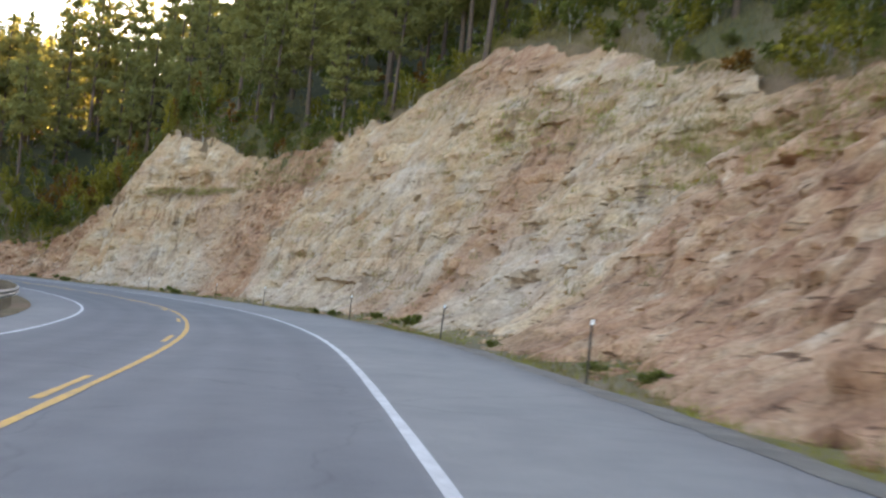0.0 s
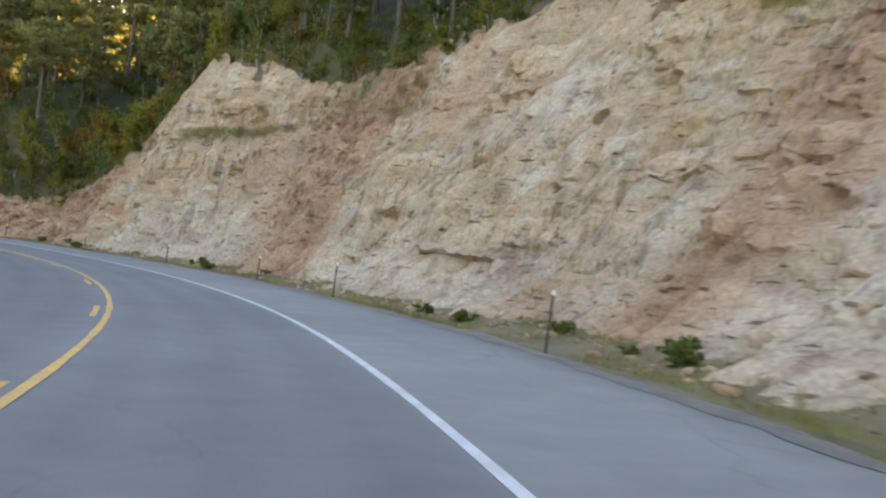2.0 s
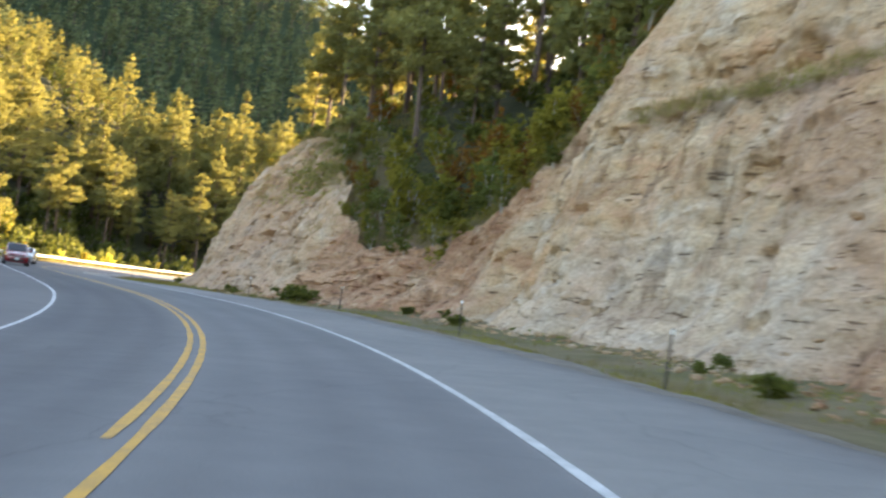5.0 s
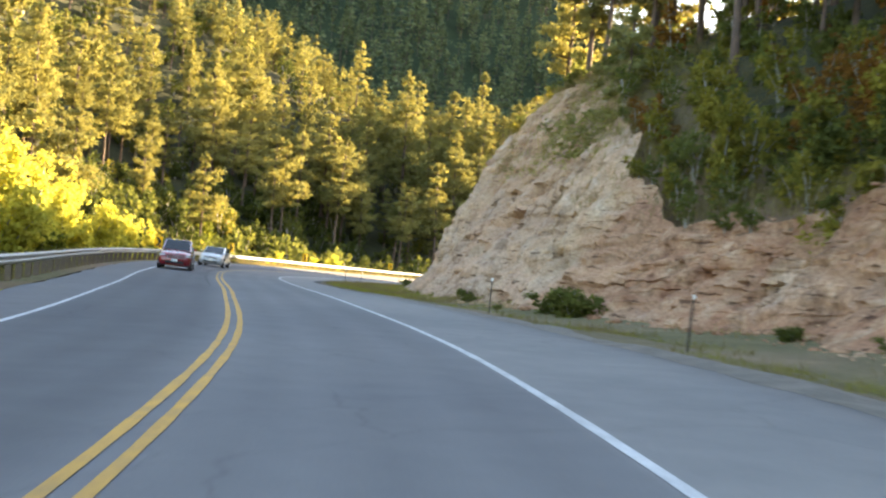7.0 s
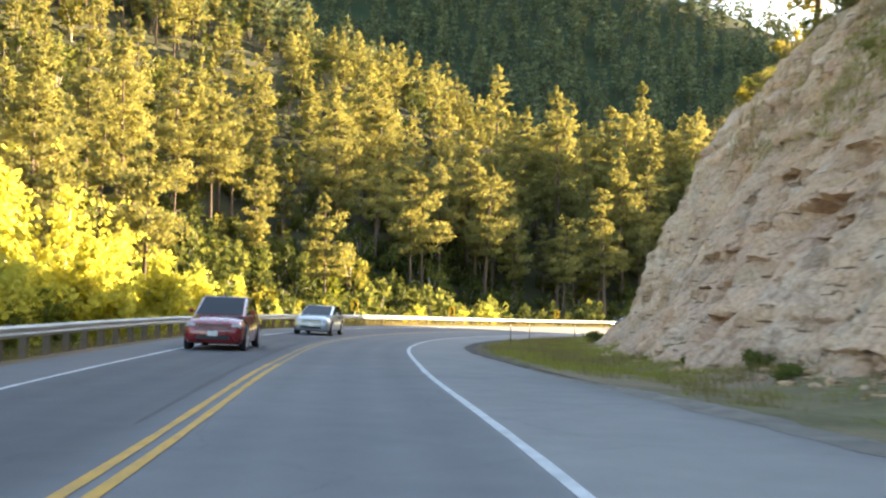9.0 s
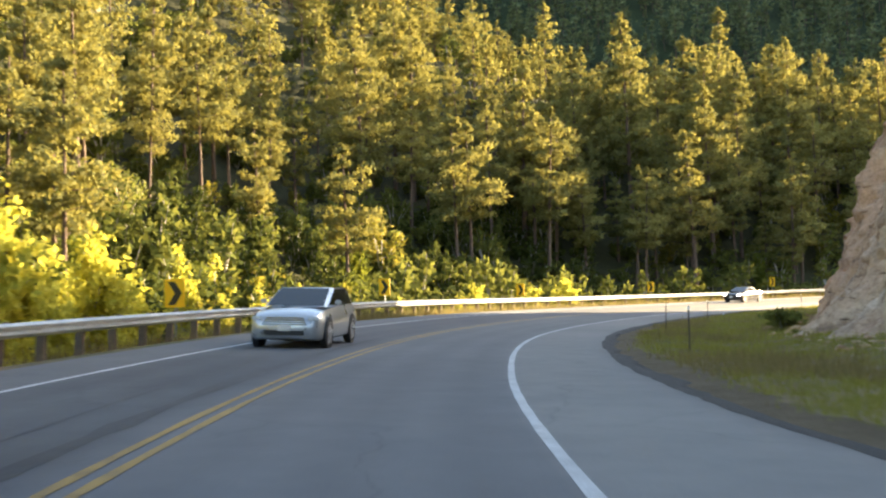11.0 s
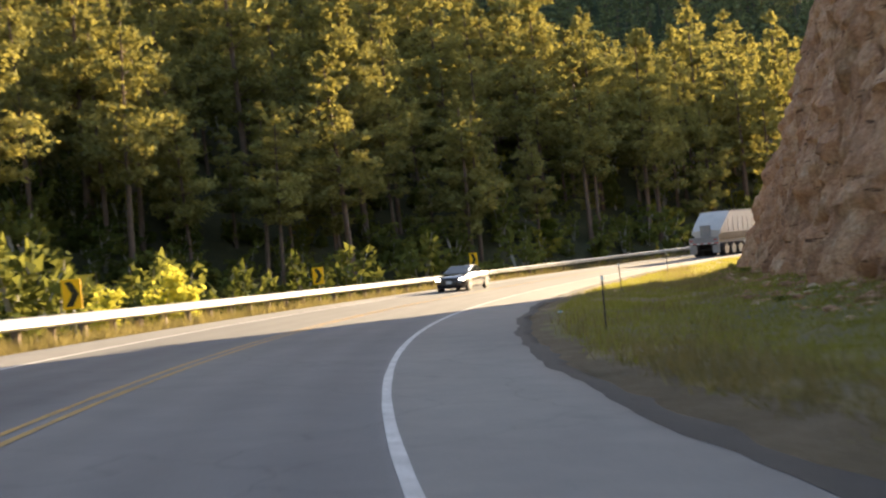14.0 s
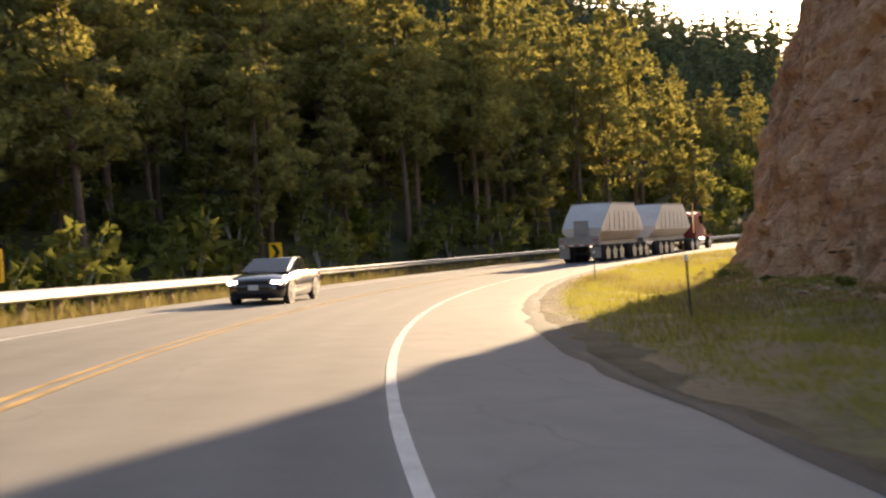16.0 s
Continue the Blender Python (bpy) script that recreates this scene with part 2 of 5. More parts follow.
    joint = ramp(nt, large.outputs["Distance"], [(0.0, (0.45, 0.42, 0.39)), (0.03, (1, 1, 1))])
    c = mix(nt, c, joint, ramp(nt, noise_tex(nt, v, 0.3, 3), [(0.5, (0, 0, 0)), (0.65, (0.3, 0.3, 0.3))]), "MULTIPLY")
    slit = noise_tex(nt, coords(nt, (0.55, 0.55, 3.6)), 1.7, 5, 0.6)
    # shadow gaps between the beds, darkened in the colour itself
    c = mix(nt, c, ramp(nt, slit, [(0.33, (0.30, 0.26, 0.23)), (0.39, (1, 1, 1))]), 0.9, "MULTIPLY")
    run = noise_tex(nt, coords(nt, (1.5, 1.5, 0.16)), 0.9, 4, 0.6)
    runs = ramp(nt, run, [(0.38, (0.58, 0.55, 0.53)), (0.5, (1, 1, 1))])
    c = mix(nt, c, runs, ramp(nt, noise_tex(nt, v, 0.16, 2), [(0.42, (0.1, 0.1, 0.1)), (0.56, (0.9, 0.9, 0.9))]), "MULTIPLY")
    relief = mix(nt, line, joint, 0.5, "MULTIPLY")
    nt.links.new(c, b.inputs["Base Color"])
    b.inputs["Roughness"].default_value = 0.93
    b.inputs["Specular IOR Level"].default_value = 0.25
    b1 = bump(nt, b, mid, 0.7, 0.22)
    b2 = bump(nt, b, beds, 0.5, 0.12, b1)
    b3 = bump(nt, b, relief, 0.35, 0.08, b2)
    b3 = bump(nt, b, ramp(nt, slit, [(0.3, (0, 0, 0)), (0.4, (1, 1, 1))]), 0.6, 0.12, b3)
    bump(nt, b, fine, 0.7, 0.06, b3)
    return m


def earth_material(name, stops, scale=0.35, second=None):
    m, nt, b = material(name)
    v = coords(nt)
    n1, n2, n3 = noise_tex(nt, v, scale, 6), noise_tex(nt, v, scale * 12, 6, 0.65), noise_tex(nt, v, scale * 0.15, 4)
    c = mix(nt, ramp(nt, n1, stops), ramp(nt, n2, stops), 0.5)
    if second:
        c = mix(nt, c, mix(nt, ramp(nt, n2, second), ramp(nt, n1, second), 0.5), ramp(nt, n3, [(0.42, (0, 0, 0)), (0.62, (1, 1, 1))]))
    nt.links.new(c, b.inputs["Base Color"])
    b.inputs["Roughness"].default_value = 0.95
    b.inputs["Specular IOR Level"].default_value = 0.2
    bump(nt, b, n2, 0.8, 0.1)
    return m


def leaf_material(name, dark, light, glow, spread=0.35, through_light=0.42):
    """Leaves let light through; each plant and each leaf has its own tone."""
    m, nt, b = material(name)
    info = nt.nodes.new("ShaderNodeObjectInfo")
    geo = nt.nodes.new("ShaderNodeNewGeometry")
    add = nt.nodes.new("ShaderNodeMath")
    add.operation = "MULTIPLY_ADD"
    nt.links.new(geo.outputs["Random Per Island"], add.inputs[0])
    add.inputs[1].default_value = 1 - spread
    mul = nt.nodes.new("ShaderNodeMath")
    mul.operation = "MULTIPLY"
    nt.links.new(info.outputs["Random"], mul.inputs[0])
    mul.inputs[1].default_value = spread
    nt.links.new(mul.outputs[0], add.inputs[2])
    c = ramp(nt, add.outputs[0], [(0.1, dark), (0.9, light)])
    b.inputs["Roughness"].default_value = 0.85
    b.inputs["Specular IOR Level"].default_value = 0.04
    nt.links.new(c, b.inputs["Base Color"])
    tr = nt.nodes.new("ShaderNodeBsdfTranslucent")
    nt.links.new(mix(nt, c, glow, 0.5), tr.inputs["Color"])
    sh = nt.nodes.new("ShaderNodeMixShader")
    sh.inputs[0].default_value = through_light
    out = nt.nodes["Material Output"]
    nt.links.new(b.outputs[0], sh.inputs[1])
    nt.links.new(tr.outputs[0], sh.inputs[2])
    nt.links.new(sh.outputs[0], out.inputs[0])
    return m


def glass_material():
    m, nt, b = material("window_glass")
    b.inputs["Base Color"].default_value = (0.012, 0.014, 0.016, 1)
    b.inputs["Roughness"].default_value = 0.06
    b.inputs["IOR"].default_value = 1.45
    b.inputs["Specular IOR Level"].default_value = 0.22
    return m


def glow_material(name, colour, strength):
    m, nt, b = material(name)
    b.inputs["Base Color"].default_value = (*colour, 1)
    b.inputs["Emission Color"].default_value = (*colour, 1)
    b.inputs["Emission Strength"].default_value = strength
    return m


ASPHALT = asphalt_material()
ROCK = rock_material()
GRAVEL = earth_material("roadside_gravel", [(0.3, (0.15, 0.135, 0.115)), (0.5, (0.23, 0.205, 0.175)), (0.7, (0.32, 0.285, 0.245))], 1.6)
VERGE = earth_material("verge", [(0.3, (0.09, 0.084, 0.04)), (0.5, (0.15, 0.132, 0.066)), (0.7, (0.23, 0.19, 0.105))], 0.5, [(0.3, (0.17, 0.12, 0.075)), (0.7, (0.3, 0.22, 0.145))])
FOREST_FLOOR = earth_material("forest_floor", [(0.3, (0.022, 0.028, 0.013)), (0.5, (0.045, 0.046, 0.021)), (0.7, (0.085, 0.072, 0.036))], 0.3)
HILL_GRASS = earth_material("hill_grass", [(0.3, (0.06, 0.062, 0.025)), (0.5, (0.105, 0.095, 0.042)), (0.7, (0.19, 0.145, 0.075))], 0.35, [(0.3, (0.15, 0.09, 0.055)), (0.7, (0.26, 0.17, 0.11))])
# dark green ground that stands in for canopy between the far pines
CANOPY_FLOOR = earth_material("far_canopy_floor", [(0.3, (0.014, 0.024, 0.011)), (0.5, (0.028, 0.042, 0.018)), (0.7, (0.05, 0.062, 0.026))], 0.12)
SOIL = earth_material("bare_soil", [(0.3, (0.085, 0.066, 0.04)), (0.5, (0.135, 0.105, 0.065)), (0.7, (0.2, 0.155, 0.105))], 1.3)
YELLOW_DULL = simple("dull_yellow_road_paint", (0.33, 0.205, 0.06), 0.75, vary=0.3, scale=1.8)
WHITE_PAINT = simple("white_road_paint", (0.5, 0.5, 0.495), 0.75, vary=0.22, scale=2.5)
YELLOW_PAINT = simple("yellow_road_paint", (0.5, 0.27, 0.04), 0.7, vary=0.24, scale=2.5)
STEEL = simple("galvanised_steel", (0.40, 0.40, 0.385), 0.4, 0.7, 0.16, 1.5)
POST_WOOD = simple("weathered_post_wood", (0.17, 0.125, 0.085), 0.9, vary=0.25, scale=3, bumps=0.4)
POST_STEEL = simple("rusted_post_steel", (0.06, 0.05, 0.04), 0.75, 0.2, 0.25, 8)
REFLECTOR = simple("white_reflector", (0.82, 0.82, 0.8), 0.35, vary=0.04)
SIGN_YELLOW = simple("sign_yellow", (1.0, 0.55, 0.02), 0.35, vary=0.05, scale=3)
SIGN_BLACK = simple("sign_black", (0.015, 0.015, 0.014), 0.5, vary=0.05)
BARK = simple("pine_bark", (0.13, 0.085, 0.06), 0.95, vary=0.3, scale=4, bumps=0.6)
PALE_BARK = simple("pale_bark", (0.34, 0.31, 0.26), 0.9, vary=0.2, scale=4, bumps=0.3)
NEEDLES = leaf_material("pine_needles", (0.085, 0.102, 0.046), (0.27, 0.25, 0.088), (0.58, 0.48, 0.09), 0.45, 0.34)
LEAVES_GREEN = leaf_material("green_leaves", (0.05, 0.075, 0.015), (0.15, 0.17, 0.03), (0.36, 0.36, 0.04))
UNDER_LEAVES = leaf_material("shaded_undergrowth_leaves", (0.05, 0.068, 0.022), (0.15, 0.165, 0.042), (0.28, 0.27, 0.05))
# distant pines: darker, less translucent needles stand for the mountainside's shade
FAR_SHADE_NEEDLES = leaf_material("distant_shade_needles", (0.06, 0.085, 0.05), (0.165, 0.18, 0.085), (0.3, 0.28, 0.09), 0.1, 0.14)
# leaf colour darkened to stand for the shade on the lower slope
SLOPE_SHADE_LEAVES = leaf_material("slope_shade_leaves", (0.026, 0.038, 0.012), (0.085, 0.10, 0.024), (0.16, 0.17, 0.03), 0.1, 0.3)
OLIVE_LEAVES = leaf_material("olive_autumn_leaves", (0.085, 0.10, 0.022), (0.33, 0.27, 0.045), (0.46, 0.38, 0.05))
RUST_LEAVES = leaf_material("rusty_autumn_leaves", (0.10, 0.05, 0.014), (0.27, 0.13, 0.028), (0.36, 0.18, 0.03))
LEAVES_YELLOW = leaf_material("yellowing_leaves", (0.26, 0.27, 0.04), (0.60, 0.54, 0.10), (0.8, 0.74, 0.12))
LEAVES_ORANGE = leaf_material("orange_leaves", (0.17, 0.06, 0.015), (0.36, 0.17, 0.03), (0.55, 0.26, 0.04))
DRY_GRASS = leaf_material("dry_grass", (0.13, 0.105, 0.045), (0.30, 0.235, 0.105), (0.35, 0.3, 0.1))
GREEN_GRASS = leaf_material("green_grass", (0.085, 0.105, 0.026), (0.24, 0.235, 0.055), (0.58, 0.53, 0.08))
GLASS = glass_material()
TYRE = simple("tyre_rubber", (0.02, 0.02, 0.02), 0.85, vary=0.15)
RIM = simple("wheel_metal", (0.5, 0.5, 0.5), 0.3, 0.85, 0.08)
BLACK_PLASTIC = simple("black_plastic", (0.02, 0.02, 0.021), 0.6, vary=0.1)
# ---- ground, hills and the far mountain ----
CLIFF = np.array([  # s, foot d, lean (d per metre of height), height
    (-30, 10.5, 0.75, 9.0), (10, 11.0, 0.78, 9.0), (25, 11.6, 0.85, 9.5), (35, 12.3, 0.92, 11.0), (48, 12.3, 0.68, 15.0), (59, 12.5, 0.60, 19.0),
    (67, 12.8, 0.60, 20.0), (75, 13.3, 0.62, 17.0), (82, 13.6, 0.55, 14.5), (88, 13.8, 0.50, 13.6), (94, 14.8, 0.45, 13.4), (102, 16.2, 0.37, 16.0),
    (112, 16.3, 0.36, 17.6), (116, 16.5, 0.38, 13.0)])
CLIFF_ON = np.array([
    (119, 17.0, 0.42, 9.5), (125, 17.3, 0.5, 5.8), (132, 16.8, 0.6, 4.3), (138, 15.3, 0.6, 4.4), (143, 14.3, 0.6, 7.2), (150, 14.2, 0.6, 10.7),
    (158, 14.1, 0.62, 14.5), (166, 14.2, 0.62, 16.3), (175, 14.3, 0.52, 15.5), (186, 14.5, 0.45, 13.4), (207, 14.6, 0.40, 13.0), (218, 14.8, 0.38, 13.2),
    (245, 15.0, 0.34, 13.2), (258, 14.2, 0.28, 13.4), (272, 13.8, 0.28, 13.0), (285, 14.0, 0.4, 10.0), (300, 17.0, 0.6, 6.0), (330, 22.0, 0.8, 4.0), (430, 26.0, 0.9, 3.0)])
CLIFF = np.concatenate([CLIFF, CLIFF_ON])


def cliff_at(s):
    return tuple(np.interp(s, CLIFF[:, 0], CLIFF[:, n]) for n in (1, 2, 3))


def hill_height(s, d):
    """Height of the hillside above the cut, from its brink on."""
    foot, lean, top = cliff_at(s)
    over = np.maximum(d - (foot + lean * top), 0)
    steep = np.interp(s, [0, 60, 112, 122, 136, 150, 168, 184, 200, 215, 262, 330], [0.7, 0.75, 0.72, 0.62, 0.62, 0.55, 0.45, 0.22, 0.09, 0.06, 0.05, 0.05])
    lid = np.interp(s, [0, 60, 110, 130, 165, 185, 215, 250, 300], [75, 75, 66, 48, 34, 16, 4, 3, 3])
    rise = lid * (1 - np.exp(-steep * over / lid))
    # unseen rise added behind the gully to keep sun off its trees
    shade_hump = np.clip((over - 26) / 52, 0, 1)
    rise = rise + 36 * shade_hump * shade_hump * (3 - 2 * shade_hump) * np.interp(s, [92, 112, 140, 152], [0, 1, 1, 0])
    # second added rise, out of view, that shades the right-hand wood
    shade_rise = np.clip((over - 22) / 25, 0, 1)
    rise = rise + 22 * shade_rise * shade_rise * (3 - 2 * shade_rise) * np.interp(s, [140, 150, 164, 174], [0, 1, 1, 0])
    return top + rise + 0.35 * np.minimum(over, 3) / 3 * fbm(s * 0.25, d * 0.25, 3.0, 3)


def left_height(s, d):
    """Height of the ground to the left of the road: a bank, a flat creek bed and the wooded hillside."""
    a = -d
    low = np.interp(a, [5.8, 6.6, 7.6, 9.5, 13, 17, 23], [-0.06, -0.1, -0.35, -1.3, -2.4, -2.7, -2.4])
    climb = np.interp(s, [-30, 100, 150, 200, 270, 300, 315, 350, 375, 430], [0.25, 0.3, 0.5, 0.56, 0.58, 0.7, 0.72, 0.7, 0.5, 0.5])
    up = np.maximum(a - np.interp(s, [250, 300, 350, 378], [23, 13, 13, 20]), 0) * climb
    up = up + 0.35 * np.maximum(a - 58, 0) * np.interp(s, [190, 215, 275, 296], [0, 1, 1, 0])
    crest = np.interp(s, [0, 255, 271, 283, 295, 305, 315, 335, 348, 365, 380, 430], [72.0, 72.0, 60.0, 49.0, 36.0, 29.0, 26.0, 25.0, 27.0, 28.0, 20.0, 10.0])
    up = np.where(up > crest * 0.7, crest * 0.7 + (crest * 0.3) * (1 - np.exp(-(up - crest * 0.7) / (crest * 0.3))), up)
    return low + up + np.clip((a - 8) / 12, 0, 1) * 0.7 * fbm(s * 0.07, d * 0.07, 8.0, 4)


def strip(name, s_values, d_values, height, mat, label, category):
    s, d = np.meshgrid(s_values, d_values, indexing="ij")
    v = at(s, d, height(s, d)).reshape(-1, 3)
    ob = mesh_object(name, v, sheet_faces(*s.shape, flip=True), mat, smooth=True)
    return tagged(ob, label, category, kind="structure")


# the sheet that reaches the horizon
ring = [(x, y, -7.0) for x in (-2600, -600, 0, 600, 2600) for y in (-2600, -600, 200, 900, 2600)]
tagged(mesh_object("ground", ring, sheet_faces(5, 5, True), FOREST_FLOOR), "dark forest floor reaching the horizon", "ground", kind="structure")

along = np.arange(-30, 430.1, 2.0)
strip("ground_left", along, np.array([-5.7, -6.3, -7, -7.8, -9, -10.5, -12]), left_height, HILL_GRASS, "grassy bank falling away behind the guardrail", "bank")
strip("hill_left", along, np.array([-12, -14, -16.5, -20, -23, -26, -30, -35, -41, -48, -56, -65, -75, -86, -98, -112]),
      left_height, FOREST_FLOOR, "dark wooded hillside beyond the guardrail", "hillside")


def verge_height(s, d):
    foot, lean, top = cliff_at(s)
    swale = -0.22 * np.exp(-((d - 0.5 * (6.5 + foot)) / 1.6) ** 2) * np.clip((foot - 8) / 4, 0, 1)
    return -0.03 + swale + 0.06 * fbm(s * 0.6, d * 0.6, 1.0, 3) * np.clip((d - 6.6) / 1.0, 0, 1) + 0.35 * np.clip((d - foot + 2.2) / 3.5, 0, 1)


vs = np.arange(-30, 430.1, 1.0)
cols = np.linspace(0, 1, 14)
S, U = np.meshgrid(vs, cols, indexing="ij")
D = 5.9 + U * (cliff_at(S)[0] + 1.2 - 5.9)
ob = mesh_object("ground_right", at(S, D, verge_height(S, D)).reshape(-1, 3), sheet_faces(*S.shape, flip=True), VERGE, smooth=True)
tagged(ob, "grass verge with bare gravelly soil below the rock cut", "verge", kind="structure")

# hill behind the brink of the cut
over = np.array([-0.25, 0, 0.5, 1.2, 2.2, 3.5, 5, 8, 12, 17, 23, 30, 38, 48, 60, 75, 92, 110])
S, O = np.meshgrid(np.arange(-30, 430.1, 1.0), over, indexing="ij")
foot, lean, top = cliff_at(S)
D = foot + lean * top + O * np.interp(S, [138, 158], [1.0, 0.62])
H = hill_height(S, D) - np.interp(O, [-0.25, 0, 0.5, 1.2], [1.7, 0.55, 0.2, 0]) - np.interp(S, [106, 112, 121, 126, 134, 139, 144, 152], [0, 1.5, 1.5, 0, 0, 1.2, 1.2, 0]) * np.interp(O, [0, 1.2, 5], [1, 1, 0])
P = at(S, D, H)
ob = mesh_object("hill_brink", P[:, :7].reshape(-1, 3), sheet_faces(len(P), 7, flip=True), HILL_GRASS, smooth=True)
tagged(ob, "strip of dry grass and bare soil along the brink of the rock cut", "hillside", kind="structure")
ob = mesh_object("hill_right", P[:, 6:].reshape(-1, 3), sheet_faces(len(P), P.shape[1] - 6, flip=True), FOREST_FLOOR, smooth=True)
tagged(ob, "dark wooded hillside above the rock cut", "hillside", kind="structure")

# far mountain, in bearings from the middle of the place
HUB = np.array([-60.0, 120.0])


def mountain_height(az, r):
    el = np.interp(az, [-60, -30, -15, -6, -3, 2, 7, 12, 17, 22, 26, 30, 36, 42, 50, 70, 110], [7, 6, 5.8, 6.4, 7.2, 8.6, 10.3, 12.2, 14.2, 15.2, 15.2, 16.4, 18.2, 19.6, 20.6, 21, 18])
    crest = 470 * np.tan(np.radians(el)) - 8
    k = np.clip((r - 262) / 208, 0, 1)
    back = np.clip((r - 470) / 300, 0, 1)
    return -6 + crest * (0.75 * k + 0.25 * k * k) * (1 - 0.5 * back) + 9 * k * fbm(az * 0.12, r * 0.008, 2.0, 4)


A, R = np.meshgrid(np.arange(-62, 112.1, 2.0), np.array([230, 262, 285, 310, 335, 360, 385, 410, 435, 455, 470, 500, 560, 660, 800]), indexing="ij")
mv = np.stack([HUB[0] - R * np.sin(np.radians(A)), HUB[1] + R * np.cos(np.radians(A)), mountain_height(A, R)], -1)
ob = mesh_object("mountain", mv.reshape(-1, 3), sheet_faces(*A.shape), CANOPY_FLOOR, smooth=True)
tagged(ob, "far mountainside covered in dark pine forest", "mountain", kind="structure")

# ---- road ----
EDGE_R = lambda s: np.interp(s, [-30, 35, 60, 75, 110, 130, 150, 165, 430], [7.2, 7.0, 7.0, 7.8, 7.4, 7.2, 6.6, 6.15, 6.1]) + 0.05 * vnoise(np.asarray(s) * 0.7, 0.0, 4.0)
rs = np.arange(-30, 430.1, 0.8)
frac = np.array([-5.75, -5.4, -4.6, -3.6, -2.7, -1.8, -0.9, 0, 0.9, 1.8, 2.7, 3.6, 4.4])
S, D = np.meshgrid(rs, frac, indexing="ij")
right = EDGE_R(rs)
D = np.concatenate([D - np.where(D < -5.7, 0.12 * vnoise(S * 0.8, 3.0, 1.0), 0), right[:, None] * 0.6 + 4.4 * 0.4, right[:, None] - 0.12, right[:, None]], 1)
S = np.concatenate([S, S[:, :3]], 1)
H = np.zeros_like(S)
H[:, -1], H[:, 0] = -0.10, -0.10
ob = mesh_object("road", at(S, D, H).reshape(-1, 3), sheet_faces(*S.shape, flip=True), ASPHALT, smooth=True)
att = ob.data.attributes.new("across", "FLOAT", "POINT")
att.data.foreach_set("value", ((np.abs(np.clip(D, -3.6, 3.6)) / 3.6)).ravel().astype(np.float32))
# oncoming lane darker, most of all from s = 110 to 205
att = ob.data.attributes.new("dark_lane", "FLOAT", "POINT")
att.data.foreach_set("value", (np.clip(-D / 0.9, 0, 1) * np.interp(S, [60, 110, 205, 235], [0.3, 0.9, 0.9, 0.25])).ravel().astype(np.float32))
tagged(ob, "grey two-lane asphalt road banked through the bends", "road", kind="structure")


def stripe(name, s_from, s_to, d, width, mat, parent, rough=0.02):
    s = np.arange(s_from, s_to + 0.01, 0.4 if s_to - s_from > 5 else 0.5)
    w = width / 2 + 0.5 * rough * vnoise(s * 1.1, d, 2.0)
    v = np.concatenate([at(s, d - w, 0.007), at(s, d + w, 0.007)])
    n = len(s)
    return mesh_object(name, v, [(i, n + i, n + i + 1, i + 1) for i in range(n - 1)], mat, parent)


markings = tagged(new("road_marking"), "worn white edge lines and yellow centre lines painted on the asphalt", "road marking", kind="structure")
stripe("white_edge_line", -30, 430, 3.6, 0.12, WHITE_PAINT, markings)
stripe("white_edge_line", -30, 430, -3.6, 0.11, WHITE_PAINT, markings)
stripe("solid_yellow_line", -30, 150, 0.12, 0.11, YELLOW_PAINT, markings)
stripe("solid_yellow_line", 78, 150, -0.12, 0.11, YELLOW_PAINT, markings)
# duller yellow from s = 150 on
stripe("solid_yellow_line", 150, 430, 0.12, 0.10, YELLOW_DULL, markings, 0.03)
stripe("solid_yellow_line", 150, 430, -0.12, 0.10, YELLOW_DULL, markings, 0.03)
for s in np.arange(-26.3, 74, 12.2):
    stripe("broken_yellow_line", s, s + 3.05, -0.12, 0.11, YELLOW_PAINT, markings)

# dark rubber streaks left by braking tyres in the bend
TAR = simple("tyre_mark", (0.05, 0.05, 0.052), 0.8, vary=0.3, scale=1.2)
EDGE_TAR = simple("crumbled_asphalt", (0.04, 0.038, 0.036), 0.95, vary=0.4, scale=4.0, bumps=1.0)
skids = tagged(new("tyre_mark"), "dark rubber streaks on the asphalt beside the centre line", "tyre mark", kind="structure")
for a, b, d, w in ((136, 186, -0.55, 0.2), (144, 176, -1.3, 0.08)):
    s = np.arange(a, b, 0.8)
    taper = np.sin(np.pi * (s - a) / (b - a)) ** 0.5 * w * (0.6 + 0.4 * vnoise(s * 0.9, d, 1.0))
    off = d - 0.35 * (s - a) / (b - a)
    v = np.concatenate([at(s, off - taper, 0.004), at(s, off + taper, 0.004)])
    mesh_object("streak", v, [(i, len(s) + i, len(s) + i + 1, i + 1) for i in range(len(s) - 1)], TAR, skids)


edge_s = np.arange(146, 320, 0.5)
taper = np.clip((edge_s - 146) / 22, 0, 1)
rag = lambda k, z: vnoise(edge_s * k, z, 1.0)
edge_d = EDGE_R(edge_s)


def ragged_strip(name, lines, mat, label, category):
    v = np.concatenate([at(edge_s, d, h) for d, h in lines])
    n = len(edge_s)
    f = [(k * n + i, (k + 1) * n + i, (k + 1) * n + i + 1, k * n + i + 1) for k in range(len(lines) - 1) for i in range(n - 1)]
    return tagged(mesh_object(name, v, f, mat, smooth=True), label, category, kind="structure")


inner = edge_d - (0.22 + 0.06 * rag(0.35, 1.0) + 0.05 * rag(1.7, 2.0)) * taper
outer = edge_d + (0.14 + 0.1 * rag(0.5, 3.0) + 0.14 * rag(2.1, 4.0)) * taper
